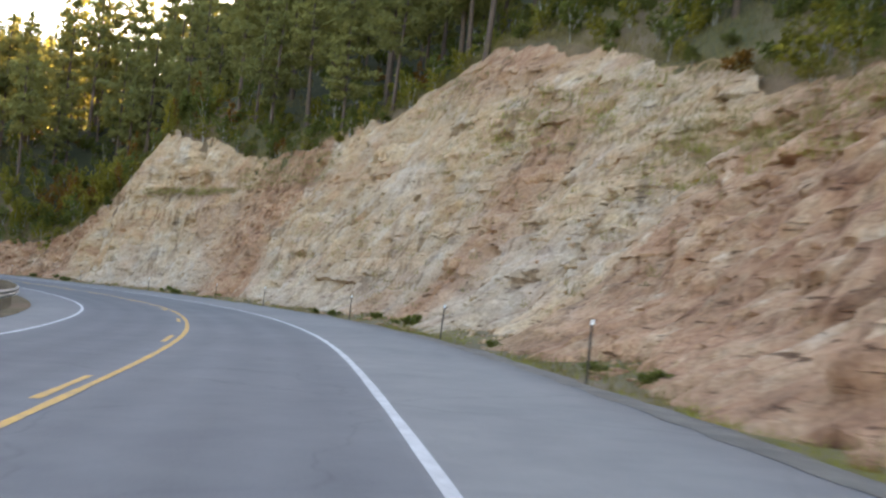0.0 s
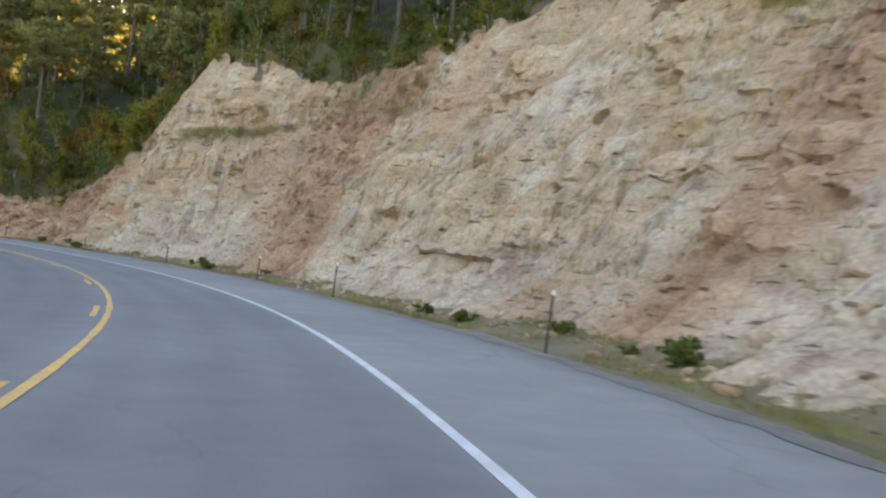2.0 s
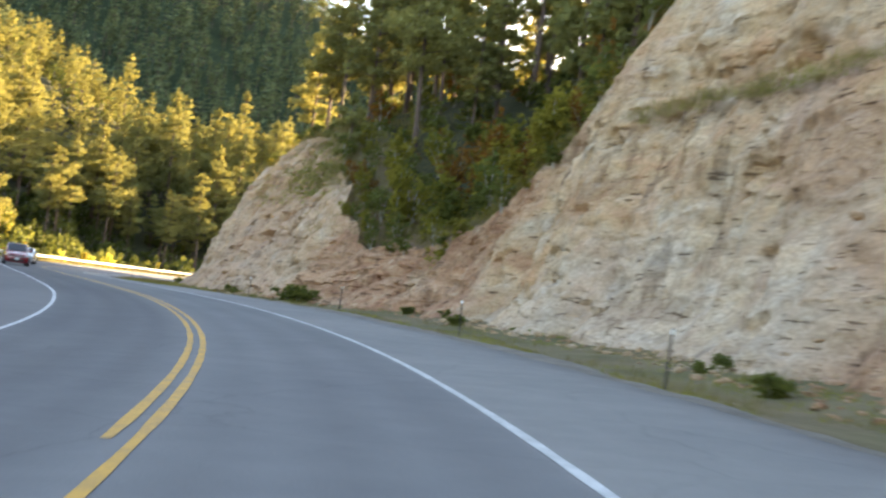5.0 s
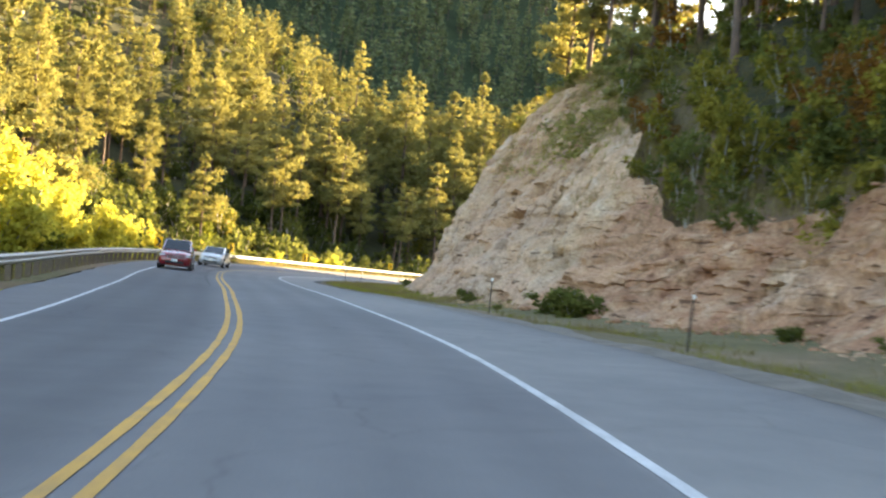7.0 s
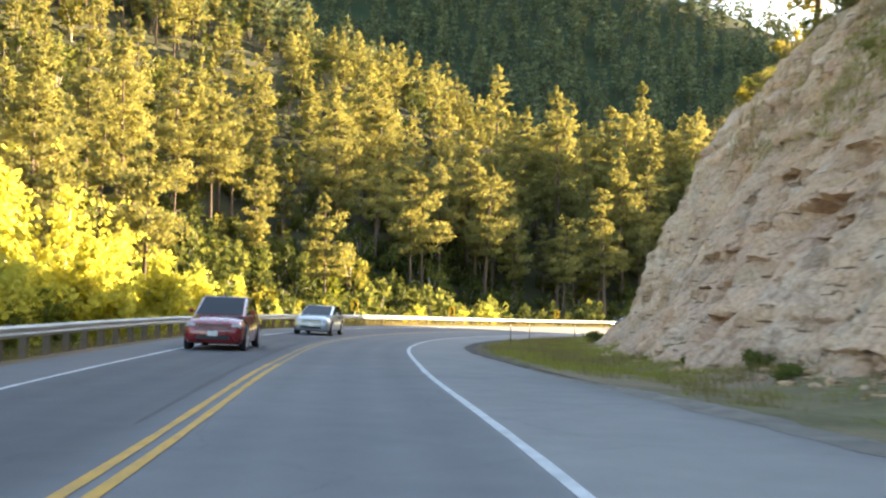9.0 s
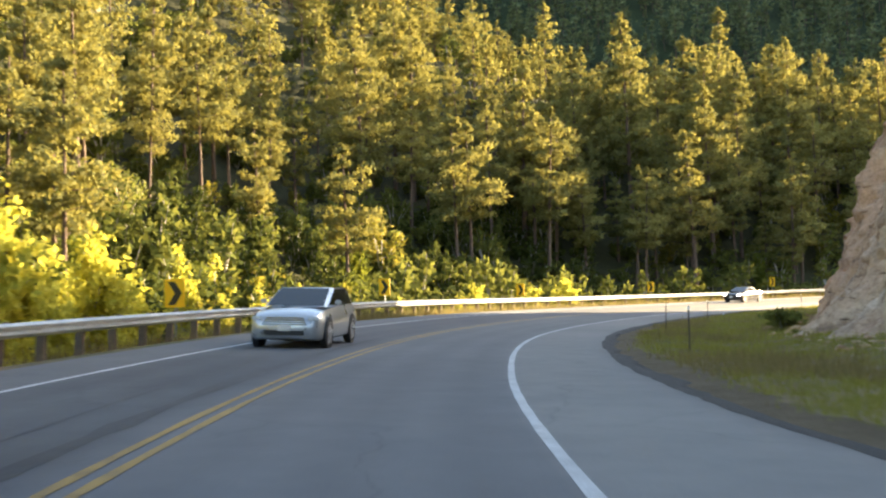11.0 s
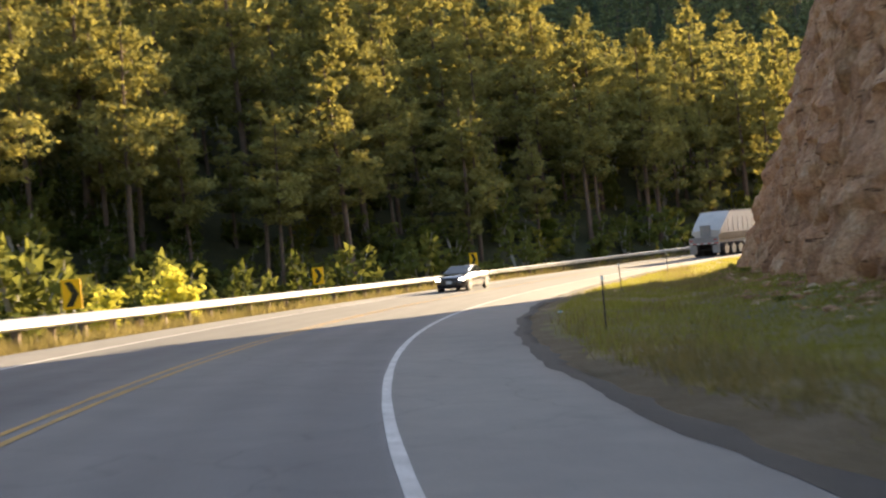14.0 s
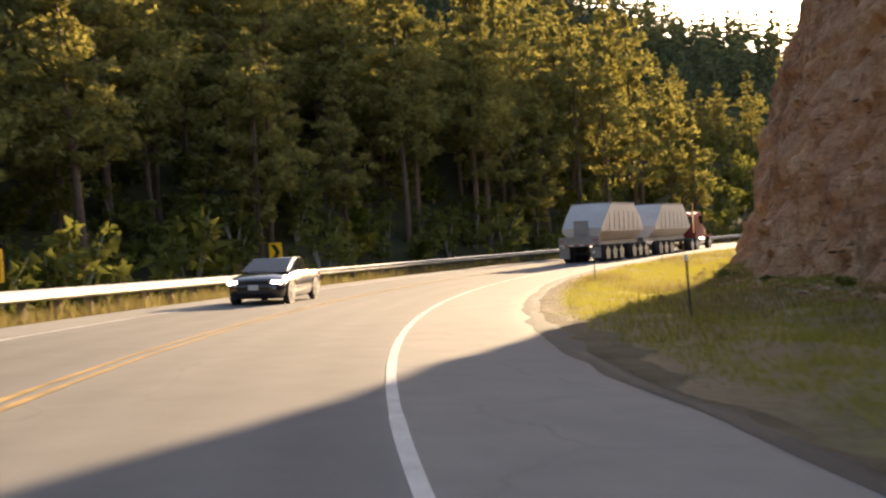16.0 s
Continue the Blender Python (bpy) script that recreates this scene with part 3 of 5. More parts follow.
ragged_strip("pavement_edge", [(inner, 0.004), (edge_d - 0.1, 0.006), (edge_d + 0.12 * taper, -0.008), (outer, -0.016), (outer + 0.06, -0.05)], EDGE_TAR, "dark crumbling asphalt along the pavement edge", "road edge")
far_out = edge_d + (np.interp(edge_s, [165, 200, 212, 228], [1.0, 1.6, 1.1, 0.6]) + 0.4 * rag(0.3, 6.0) + 0.3 * rag(1.3, 7.0)) * taper + 0.05
ragged_strip("soil_strip", [(edge_d + 0.02, -0.045), (outer * 0.5 + edge_d * 0.5, -0.028), (edge_d * 0.4 + far_out * 0.6, verge_height(edge_s, edge_d * 0.4 + far_out * 0.6) + 0.025), (far_out, verge_height(edge_s, far_out) - 0.01)], SOIL, "bare reddish soil beside the pavement", "soil")


gs = np.arange(-30, 152, 0.4)
g_in = EDGE_R(gs) - 0.24 + 0.08 * vnoise(gs * 1.3, 2.0, 9.0)
g_out = EDGE_R(gs) + (0.95 + 0.35 * vnoise(gs * 0.25, 5.0, 9.0) + 0.16 * vnoise(gs * 1.9, 7.0, 9.0)) * np.clip((152 - gs) / 20, 0.1, 1)
g_mid = 0.5 * (g_in + g_out)
gv = np.concatenate([at(gs, g_in, 0.004), at(gs, g_in + 0.25, 0.014), at(gs, g_mid, np.maximum(verge_height(gs, g_mid) + 0.07, -0.01)), at(gs, g_out, verge_height(gs, g_out) + 0.01), at(gs, g_out + 0.15, verge_height(gs, g_out) - 0.08)])
n_g = len(gs)
gf = np.array([(k * n_g + i, (k + 1) * n_g + i, (k + 1) * n_g + i + 1, k * n_g + i + 1) for k in range(4) for i in range(n_g - 1)])
tagged(mesh_object("gravel_shoulder", gv, gf, GRAVEL, smooth=True), "strip of pale loose gravel along the pavement edge", "gravel", kind="structure")

# ---- the rock cut ----
def cliff_face(s0, s1, ds, rows, name, label):
    ss = np.arange(s0, s1 + ds * 0.5, ds)
    u = np.linspace(0, 1, rows) ** 0.92
    S, U = np.meshgrid(ss, u, indexing="ij")
    foot, lean, top = cliff_at(S)
    top = top + 0.7 * fbm(S * 0.35, 4.0, 1.0, 4) * np.clip(top / 8, 0.3, 1)
    H = -0.6 + U * (top + 0.6)
    base = foot + lean * H
    fade = np.clip((1 - U) * 8, 0, 1)
    red = redness(S, H)
    hard = (1 - 0.5 * red) * np.interp(S, [0, 24, 125, 145], [1.0, 1.0, 1.0, 1.35])
    # long buttresses and gullies, fallen blocks, beds and joints
    buttress = 0.8 * fbm(S * 0.16, H * 0.06, 1.0, 3) + 0.5 * fbm(S * 0.5, H * 0.14, 6.0, 3)
    # upright fissures
    fissure = np.abs(vnoise(S * 0.42 + 0.35 * vnoise(S * 0.3, H * 0.4, 51.0), H * 0.07, 52.0))
    buttress = buttress - 0.55 * np.clip(1 - fissure / 0.07, 0, 1) * np.clip(vnoise(S * 0.13, H * 0.2, 53.0) + 0.35, 0, 1)
    broken = np.clip(0.15 + 1.6 * fbm(S * 0.11, H * 0.16, 21.0, 3), 0, 1)
    bed = H + 0.045 * S + 0.45 * vnoise(S * 0.10, H * 0.15, 9.0) + 0.10 * vnoise(S * 0.7, H * 0.6, 4.0)
    step, relief_shade = 0.0, 0.0
    for thick, along_s, amp, seed in ((0.95, 0.28, 0.46, 3), (0.42, 0.55, 0.24, 8), (0.2, 0.9, 0.10, 14)):
        k = np.floor(bed / thick + 0.35 * vnoise(S * 0.21, bed * 0.3, seed * 1.0))
        u_s = S * along_s + 3.7 * k + 0.4 * vnoise(S * 0.9, H * 0.9, seed + 0.5)
        cell = lattice(np.floor(u_s).astype(np.int64), k.astype(np.int64), np.int64(seed)) - 0.5
        soft = vnoise(S * along_s * 1.3, k * 5.1, seed + 2.0) * 0.5
        step = step + amp * (0.55 * cell + 0.65 * soft)
        # shade by relief: set-back blocks get darker, protruding ones lighter
        relief_shade = relief_shade + amp * (0.7 * cell + 0.5 * soft)
    smooth_spur = np.interp(S, [200, 232], [1.0, 0.42])
    step = step * hard * (0.35 + 0.85 * broken) * smooth_spur
    # dark pockets where blocks have dropped out
    pit = np.clip(fbm(S * 0.7, H * 0.8, 31.0, 4) - 0.6, 0, 1) * 1.3 * hard * smooth_spur
    # the cleft beside the red rubble, and the hollow under a flat slab
    pit = pit + 0.95 * np.exp(-(((S - np.interp(H, [0, 5, 10], [80.9, 84.3, 82.2])) / 0.32) ** 2)) * np.clip((5.5 - H) / 1.5, 0, 1)
    pit = pit + 1.1 * np.exp(-(((S - 65.2) / 0.42) ** 2) - ((H - 1.55) / 0.38) ** 2)
    slab = np.clip((S - 62.6) / 0.5, 0, 1) * np.clip((68.4 - S) / 0.8, 0, 1)
    pit = pit - 0.45 * slab * np.clip((H - 1.98 - 0.03 * (S - 65)) / 0.06, 0, 1) * np.clip((2.45 - H) / 0.25, 0, 1)
    knob = np.clip(1 - ((S - 33.2) / 2.3) ** 2 - ((H - 9.4) / 0.9) ** 2, 0, 1) ** 0.5 * (1 + 0.35 * vnoise(S * 1.7, H * 2.2, 81.0))
    pit = pit - 0.75 * knob + 0.4 * np.exp(-(((S - 33) / 2.4) ** 2) - ((H - 8.2) / 0.35) ** 2)
    ledge = np.clip((S - 93) / 2, 0, 1) * np.clip((113 - S) / 1.5, 0, 1)
    pit = pit + 0.55 * ledge * np.clip((H - 10.0 - 0.07 * (S - 95)) / 0.15, 0, 1) * np.clip((12.0 + 0.07 * (S - 95) - H) / 1.6, 0, 1)
    crumble = 0.13 * fbm(S * 1.6, H * 2.0, 2.0, 4) + np.where(S > 180, 0.16, 0.05) * fbm(S * 0.9, H * 1.1, 44.0, 3)
    lip, blocks = step, -pit
    rubble = red * (0.42 * np.abs(fbm(S * 1.2, H * 1.2, 11.0, 4)) + 0.24 * lattice(np.floor(S * 2.2 + 0.5 * vnoise(S, H, 1.0)).astype(np.int64), np.floor(H * 3.0 + 0.5 * vnoise(S, H, 5.0)).astype(np.int64), np.int64(9)))
    talus = 1.7 * np.clip(1 - H / 2.4, 0, 1.2) ** 2 * (0.7 + 0.5 * vnoise(S * 0.22, 1.0, 3.0)) * np.interp(S, [30, 60, 120, 140, 185, 215], [0.9, 0.8, 0.85, 0.9, 0.8, 0.2])
    D = base - (buttress + lip + blocks + crumble + rubble) * (0.25 + 0.75 * fade) - talus
    z_off = 0.10 * fbm(S * 2.3, H * 2.3, 15.0, 3) * fade
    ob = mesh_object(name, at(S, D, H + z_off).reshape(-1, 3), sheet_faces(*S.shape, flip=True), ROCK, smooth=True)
    ob.data.set_sharp_from_angle(angle=radians(42))
    att = ob.data.attributes.new("red", "FLOAT", "POINT")
    att.data.foreach_set("value", red.ravel().astype(np.float32))
    # the tall pale zone past s = 195 also stands for bounced light
    pale = np.clip(1.25 - (H + 1.6 * vnoise(S * 0.25, H * 0.3, 61.0)) / np.interp(S, [36, 42, 62, 80, 95, 112, 118, 150, 165, 210], [4, 7, 5, 4, 6, 5, 1, 8, 9, 16]), 0, 1) * np.interp(S, [36, 42, 118, 146, 152, 195], [0, 1, 1, 0.5, 1, 1])
    pale = np.maximum(pale, 0.85 * np.exp(-(((S - 66) / 5) ** 2) - ((H - 9) / 2.2) ** 2))
    att = ob.data.attributes.new("pale", "FLOAT", "POINT")
    att.data.foreach_set("value", pale.ravel().astype(np.float32))
    # tone holds relief shade, plus a lift past s = 190 for bounced light
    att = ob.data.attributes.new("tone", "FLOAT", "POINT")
    att.data.foreach_set("value", np.clip(0.5 + 1.3 * relief_shade + 0.15 * red * rubble + 0.4 * np.clip((S - 190) / 40, 0, 1), 0, 1).ravel().astype(np.float32))
    return tagged(ob, label, "rock cut", kind="structure")


def redness(s, h):
    g = lambda c, w: np.exp(-(((s - c) / w) ** 2))
    wob = 2.0 * vnoise(s * 0.2, h * 0.25, 7.0)
    box = lambda lo, hi, soft: np.clip((s + 0.8 * wob - lo) / soft, 0, 1) * np.clip((hi - s - 0.8 * wob) / soft, 0, 1)
    r = np.clip((40 - s - 0.35 * h + 2.0 * wob) / 16, 0, 1) * 0.85
    r = np.maximum(r, 0.7 * g(60, 9) * np.clip((h - 14) / 4, 0, 1))
    r = np.maximum(r, 0.5 * g(50 + wob, 3.2) * np.clip((14 - h) / 3, 0, 1))
    r = np.maximum(r, 0.35 * g(56 + 0.5 * h, 2.5) * np.clip(1 - h / 7, 0, 1))
    patchy = 0.72 + 0.45 * vnoise(s * 0.45, h * 0.55, 71.0)
    wedge = np.clip((s - np.interp(h, [0, 5, 10], [80.9, 84.3, 82.2])) / 0.7, 0, 1) * np.clip((95 - s - 0.15 * np.abs(h - 6) + wob) / 5, 0, 1)
    r = np.maximum(r, 0.82 * wedge * patchy)
    r = np.maximum(r, 0.3 * box(93, 101, 3) * np.clip((h - 4) / 2, 0, 1) * np.clip((10.5 - h) / 2, 0, 1))
    r = np.maximum(r, 0.75 * box(118.5, 142 + 0.2 * h, 5) * np.clip(1.15 - h / 30, 0, 1) * patchy)
    r = np.maximum(r, 0.22 * g(160, 16))
    # tan of the north spur, with warm bounced light put into it
    r = np.maximum(r, 0.5 * np.clip((s - 185) / 30, 0, 1))
    return np.clip(r, 0, 1)


cliff_face(-30, 24.6, 0.22, 64, "rock_cut_south", "red earthy road cut with loose stones")
cliff_face(24, 120, 0.135, 135, "rock_cut_main", "tall cream and red limestone road cut with broken beds")
cliff_face(119.5, 205, 0.17, 100, "rock_cut_middle", "pale limestone spur beside a low red earth bank")
cliff_face(204.5, 300, 0.2, 84, "rock_cut_north", "tan rock spur rising beside the grassy verge")
cliff_face(300, 430, 1.0, 14, "rock_cut_far", "low earth bank beyond the spur")
# ---- guardrail ----
def guardrail():
    root = tagged(new("guardrail"), "galvanised steel guardrail on weathered wooden posts along the bend", "guardrail")
    # W profile: outward offset and height
    prof = [(0.00, 0.44), (0.03, 0.46), (0.08, 0.50), (0.08, 0.53), (0.02, 0.575), (0.02, 0.615), (0.08, 0.66), (0.08, 0.69), (0.03, 0.73), (0.00, 0.75)]
    back = [(x - 0.006, z) for x, z in reversed(prof)]
    loop = prof + back
    n = len(loop)
    pitch = 3.81
    d0 = -6.35
    s = -28.0
    while s < 424:
        verts, faces = [], []
        for i, q in enumerate((s - 0.05, s + pitch / 2, s + pitch + 0.02)):
            for x, z in loop:
                verts.append(at(q, d0 + x - (0.008 if i == 2 else 0), z).tolist())
        for a in (0, 1):
            faces += [(a * n + j, a * n + (j + 1) % n, (a + 1) * n + (j + 1) % n, (a + 1) * n + j) for j in range(n)]
        mesh_object("beam", verts, faces, STEEL, root)
        s += pitch
    bm = box_bm((0.2, 0.15, 1.3), (0, 0, 0.12), 0.012)
    post = part("post", bm, POST_WOOD, root)
    bm = box_bm((0.17, 0.14, 0.34), (0, 0, 0.6), 0.01)
    block = part("block", bm, POST_WOOD, root)
    for i, q in enumerate(np.arange(-27.0, 424, 1.905)):
        m1, m2 = stand(q, d0 - 0.30, -0.06), stand(q, d0 - 0.105, 0)
        tilt = pose(0, 0, 0, random.uniform(-2, 2), random.uniform(-2, 2), 0)
        if i == 0:
            post.matrix_basis, block.matrix_basis = m1, m2
        else:
            for src, m in ((post, m1 @ tilt), (block, m2)):
                o = src.copy()
                scene.collection.objects.link(o)
                o.matrix_basis = m
    return root


guardrail()


# ---- delineator posts and chevron signs ----
def delineator(s, d, lean=0.0, height=1.2):
    root = tagged(new("delineator_post"), "thin dark steel roadside post with a white reflector on top", "roadside post", "posts along the road")
    bm = bmesh.new()
    for x, y, w, t in ((0, 0, 0.038, 0.008), (-0.016, 0.012, 0.006, 0.025), (0.016, 0.012, 0.006, 0.025)):
        box_bm((w, t, height + 0.3), (x, y, height / 2 - 0.15), 0, bm)
    part("post", bm, POST_STEEL, root)
    bm = tube_bm(0.035, 0.035, 0.012, pose(0, -0.014, height - 0.07, 90, 0, 0), 18)
    box_bm((0.06, 0.008, 0.1), (0, -0.008, height - 0.06), 0.003, bm)
    part("reflector", bm, REFLECTOR, root, "white round reflector")
    root.matrix_basis = stand(s, d, verge_height(np.array(s), np.array(d)), 0, False) @ pose(0, 0, 0, random.uniform(-2, 2), lean, random.uniform(-8, 8))


for s, d, lean in ((17.6, 7.9, 1), (32.2, 8.1, 2), (45.6, 7.8, 0), (60, 7.2, 1), (74, 8.6, 2), (88, 8.7, 0), (103, 9.3, -2), (117, 9.2, 1), (131, 8.6, 1), (181, 8.1, 0), (200.5, 7.8, 2), (219, 7.8, 1), (242, 8.7, -1), (266, 7.6, 1), (288, 8.0, 0)):
    delineator(s, d, lean)


def chevron_sign(s, d, height, turn):
    root = tagged(new("chevron_sign"), "yellow curve warning sign with a black chevron", "road sign", "chevron signs")
    bm = box_bm((0.05, 0.04, height + 2.4), (0, 0.03, (height + 0.35) / 2 - 1.0), 0.004)
    part("post", bm, STEEL, root, "pale galvanised sign post")
    bm = box_bm((0.72, 0.012, 0.9), (0, 0, height), 0.02)
    part("sign_panel", bm, SIGN_YELLOW, root, "yellow reflective panel")
    bm = bmesh.new()
    pts = [(-0.24, 0.37), (0.02, 0.37), (0.27, 0.0), (0.02, -0.37), (-0.24, -0.37), (0.01, 0.0)]
    vs = [bm.verts.new((x, -0.009, height + z)) for x, z in pts]
    bm.faces.new([vs[0], vs[1], vs[2], vs[5]])
    bm.faces.new([vs[5], vs[2], vs[3], vs[4]])
    made = bmesh.ops.extrude_face_region(bm, geom=list(bm.faces))
    bmesh.ops.translate(bm, verts=[g for g in made["geom"] if isinstance(g, bmesh.types.BMVert)], vec=(0, -0.002, 0))
    part("chevron", bm, SIGN_BLACK, root, "black chevron arrow")
    g = float(left_height(np.array(s), np.array(d)))
    root.matrix_basis = stand(s, d, 0.0, turn, False)


for s, d, h, turn in ((184.8, -7.4, 1.3, -8), (207.5, -7.6, 1.5, -14), (227.2, -7.3, 1.32, -14), (250.2, -7.9, 1.42, -14), (271, -7.6, 1.65, -14)):
    chevron_sign(s, d, h, turn)


# ---- plants ----
def tufts(centres, directions, size, count, width, seed, puff=0.35, leaf=False, flat=0.7):
    """Small pointed leaves puffed out round each centre: vertices and faces."""
    g = np.random.default_rng(seed)
    n = len(centres) * count
    away = g.normal(0, 1, (n, 3))
    away /= np.linalg.norm(away, axis=1)[:, None]
    puff = np.broadcast_to(np.asarray(puff, float), (len(centres),))
    root = np.repeat(centres, count, 0) + away * np.repeat(puff, count)[:, None] * g.uniform(0.25, 1.0, (n, 1)) * np.array([1, 1, flat])
    sz = size * g.uniform(0.6, 1.3, (n, 1))
    # each leaf lies roughly on the skin of its clump
    face = away + np.array([0, 0, 0.35]) + g.normal(0, 0.45, (n, 3))
    face /= np.linalg.norm(face, axis=1)[:, None] + 1e-9
    a = np.repeat(directions, count, 0) + 0.4 * away + g.normal(0, 0.5, (n, 3))
    a -= face * (a * face).sum(1)[:, None]
    a /= np.linalg.norm(a, axis=1)[:, None] + 1e-9
    b = np.cross(a, face)
    half = b * sz * width * 0.5
    if leaf:
        v = np.stack([root, root + a * sz * 0.45 + half, root + a * sz, root + a * sz * 0.55 - half], 1).reshape(-1, 3)
        i = np.arange(n)[:, None] * 4
        return v, np.concatenate([i, i + 1, i + 2, i + 3], 1)
    v = np.stack([root - half, root + half, root + a * sz], 1).reshape(-1, 3)
    i = np.arange(n)[:, None] * 3
    return v, np.concatenate([i, i + 1, i + 2], 1)


def pine_shape(seed, height, step, arms, per, size, width=0.4, rings=7, sides=7):
    """A tall pine: bare lower trunk, uneven layers of limbs that end in puffs of needles."""
    g = np.random.default_rng(seed)
    bare = g.uniform(0.22, 0.42)
    spread = g.uniform(0.15, 0.2) * height
    lobe = g.uniform(0, 6.28)
    blunt = g.uniform(1.0, 1.5)
    cs, ds, pf, limbs = [], [], [], []
    z = height * bare
    while z < height * 0.97:
        f = (z / height - bare) / (1 - bare)
        r = spread * (1 - f**blunt) ** 0.8 * min(1, 0.5 + f * 1.8) + 0.22
        thin = 0.5 if g.random() < 0.2 else 1.0
        n_arm = max(3, int(round(arms * (0.4 + 0.7 * r / spread))))
        for az in np.arange(n_arm) * 6.283 / n_arm + g.uniform(0, 6.28):
            az += g.normal(0, 0.3)
            rr = r * thin * g.uniform(0.5, 1.18) * (1 + 0.25 * math.sin(2 * az + lobe + z * 0.4))
            out = np.array([math.cos(az), math.sin(az), 0.0])
            tip = out * rr + np.array([0, 0, z + g.uniform(-0.05, 0.4) * rr])
            limbs.append((np.array([0, 0, z - 0.15]), tip))
            for q, k in ((1.0, 1.0), (0.55, 0.85)) if rr > 1.1 else ((0.85, 0.9),):
                cs.append(np.array([0, 0, z]) * (1 - q) + tip * q + g.normal(0, 0.1, 3))
                ds.append(out * 0.45 + np.array([0, 0, 0.55]))
                pf.append((0.26 + 0.26 * rr) * k * g.uniform(0.75, 1.25))
        z += step * g.uniform(0.65, 1.35) * (0.75 + 0.4 * r / spread)
    for q in range(4):
        cs.append(np.array([g.normal(0, 0.06), g.normal(0, 0.06), height * (0.96 + 0.012 * q)]))
        ds.append(np.array([0, 0, 1.2]))
        pf.append(0.16)
    v, f = tufts(np.array(cs), np.array(ds), size, per, width, seed + 1, pf, flat=0.62)
    # trunk and limbs
    zz = np.linspace(-0.6, height * 0.98, rings)
    rad = height * 0.0125 * (1 - zz / height * 0.93) + 0.02
    bend = 0.02 * height * np.sin(zz / height * 2.4 + seed)
    ang = np.linspace(0, 2 * math.pi, sides, endpoint=False)
    tv = np.stack([bend[:, None] * 0.3 + rad[:, None] * np.cos(ang), rad[:, None] * np.sin(ang), zz[:, None] + 0 * ang], -1).reshape(-1, 3)
    tf = [(r * sides + k, r * sides + (k + 1) % sides, (r + 1) * sides + (k + 1) % sides, (r + 1) * sides + k) for r in range(rings - 1) for k in range(sides)]
    for p, q in limbs[::2]:
        w = 0.02 + 0.02 * np.linalg.norm(q - p) / spread
        b = len(tv)
        side = np.array([-(q - p)[1], (q - p)[0], 0.0])
        side /= np.linalg.norm(side) + 1e-9
        tv = np.concatenate([tv, [p + side * w, p - side * w, p + np.array([0, 0, -w * 1.6]), q]])
        tf += [(b, b + 1, b + 3), (b + 1, b + 2, b + 3), (b + 2, b, b + 3)]
    return v, f, tv, tf


def bush_shape(seed, height, spread, clumps, per, size, shape=1.0, low=0.12, leaf=False):
    """Leaves in uneven clumps over a few stems."""
    g = np.random.default_rng(seed)
    stems, cs, ds = [], [], []
    for k in range(g.integers(4, 8)):
        az, out = g.uniform(0, 2 * math.pi), g.uniform(0.15, 0.8) * spread
        tip = np.array([math.cos(az) * out, math.sin(az) * out, height * g.uniform(0.6, 1.0) * (1 - 0.35 * (out / spread) ** shape)])
        stems.append(tip)
    for k in range(clumps):
        tip = stems[g.integers(len(stems))]
        q = g.uniform(low, 1.0) ** 0.8
        p = tip * q + g.normal(0, 1, 3) * np.array([spread, spread, height * 0.5]) * 0.17 * (1.15 - 0.5 * q)
        p[2] = max(p[2], 0.03 * height)
        cs.append(p)
        ds.append(np.array([p[0] * 0.4, p[1] * 0.4, 0.5]))
    v, f = tufts(np.array(cs), np.array(ds), size, per, 0.75, seed + 3, size * 0.9 + 0.05 * spread, leaf)
    tv, tf = [], []
    for tip in stems:
        w = 0.012 * height + 0.01
        b = len(tv)
        mid = tip * np.array([0.35, 0.35, 0.55])
        for p, r in ((np.zeros(3) - np.array([0, 0, 0.3]), w), (mid, w * 0.7), (tip, w * 0.2)):
            tv += [p + r * np.array([math.cos(a), math.sin(a), 0]) for a in (0, 2.09, 4.19)]
        for r in (0, 1):
            tf += [(b + r * 3 + k, b + r * 3 + (k + 1) % 3, b + r * 3 + 3 + (k + 1) % 3, b + r * 3 + 3 + k) for k in range(3)]
    return v, f, np.array(tv), tf


def plant(kind, shape, leaf, bark, label, category, group):
    root = tagged(new(kind), label, category, group)
    v, f, tv, tf = shape
    mesh_object("trunk", tv, tf, bark, root, smooth=True)
    mesh_object("crown", v, f, leaf, root)
    return root


def ground_at(s, d):
    s, d = np.asarray(s, float), np.asarray(d, float)
    if float(d) < 0:
        return left_height(s, d)
    foot, lean, top = cliff_at(s)
    return hill_height(s, d) if float(d) > foot + lean * top else verge_height(s, d)


def place(root, spots, first=True):
    """Puts the plant at the first spot and copies of it at the others: s, d, size, turn."""
    for i, (s, d, k, turn) in enumerate(spots):
        p = at(s, d, ground_at(s, d) - 0.1)
        m = Matrix.Translation(p.tolist()) @ pose(0, 0, 0, random.uniform(-2.5, 2.5), random.uniform(-2.5, 2.5), turn) @ Matrix.Diagonal((k, k, k * random.uniform(0.9, 1.12), 1))
        if i == 0:
            root.matrix_basis = m
        else:
            c = copy_thing(root, pose(0, 0, 0))
            c.matrix_basis = m


def scatter(s0, s1, near, far, gap, seed):
    """Spots on a shaken grid: s, and the distance beyond the near edge."""
    g = np.random.default_rng(seed)
    out = []
    for s in np.arange(s0, s1, gap):
        for d in np.arange(near, far, gap):
            out.append((s + g.uniform(-0.45, 0.45) * gap, d + g.uniform(-0.45, 0.45) * gap, g.random()))
    return out


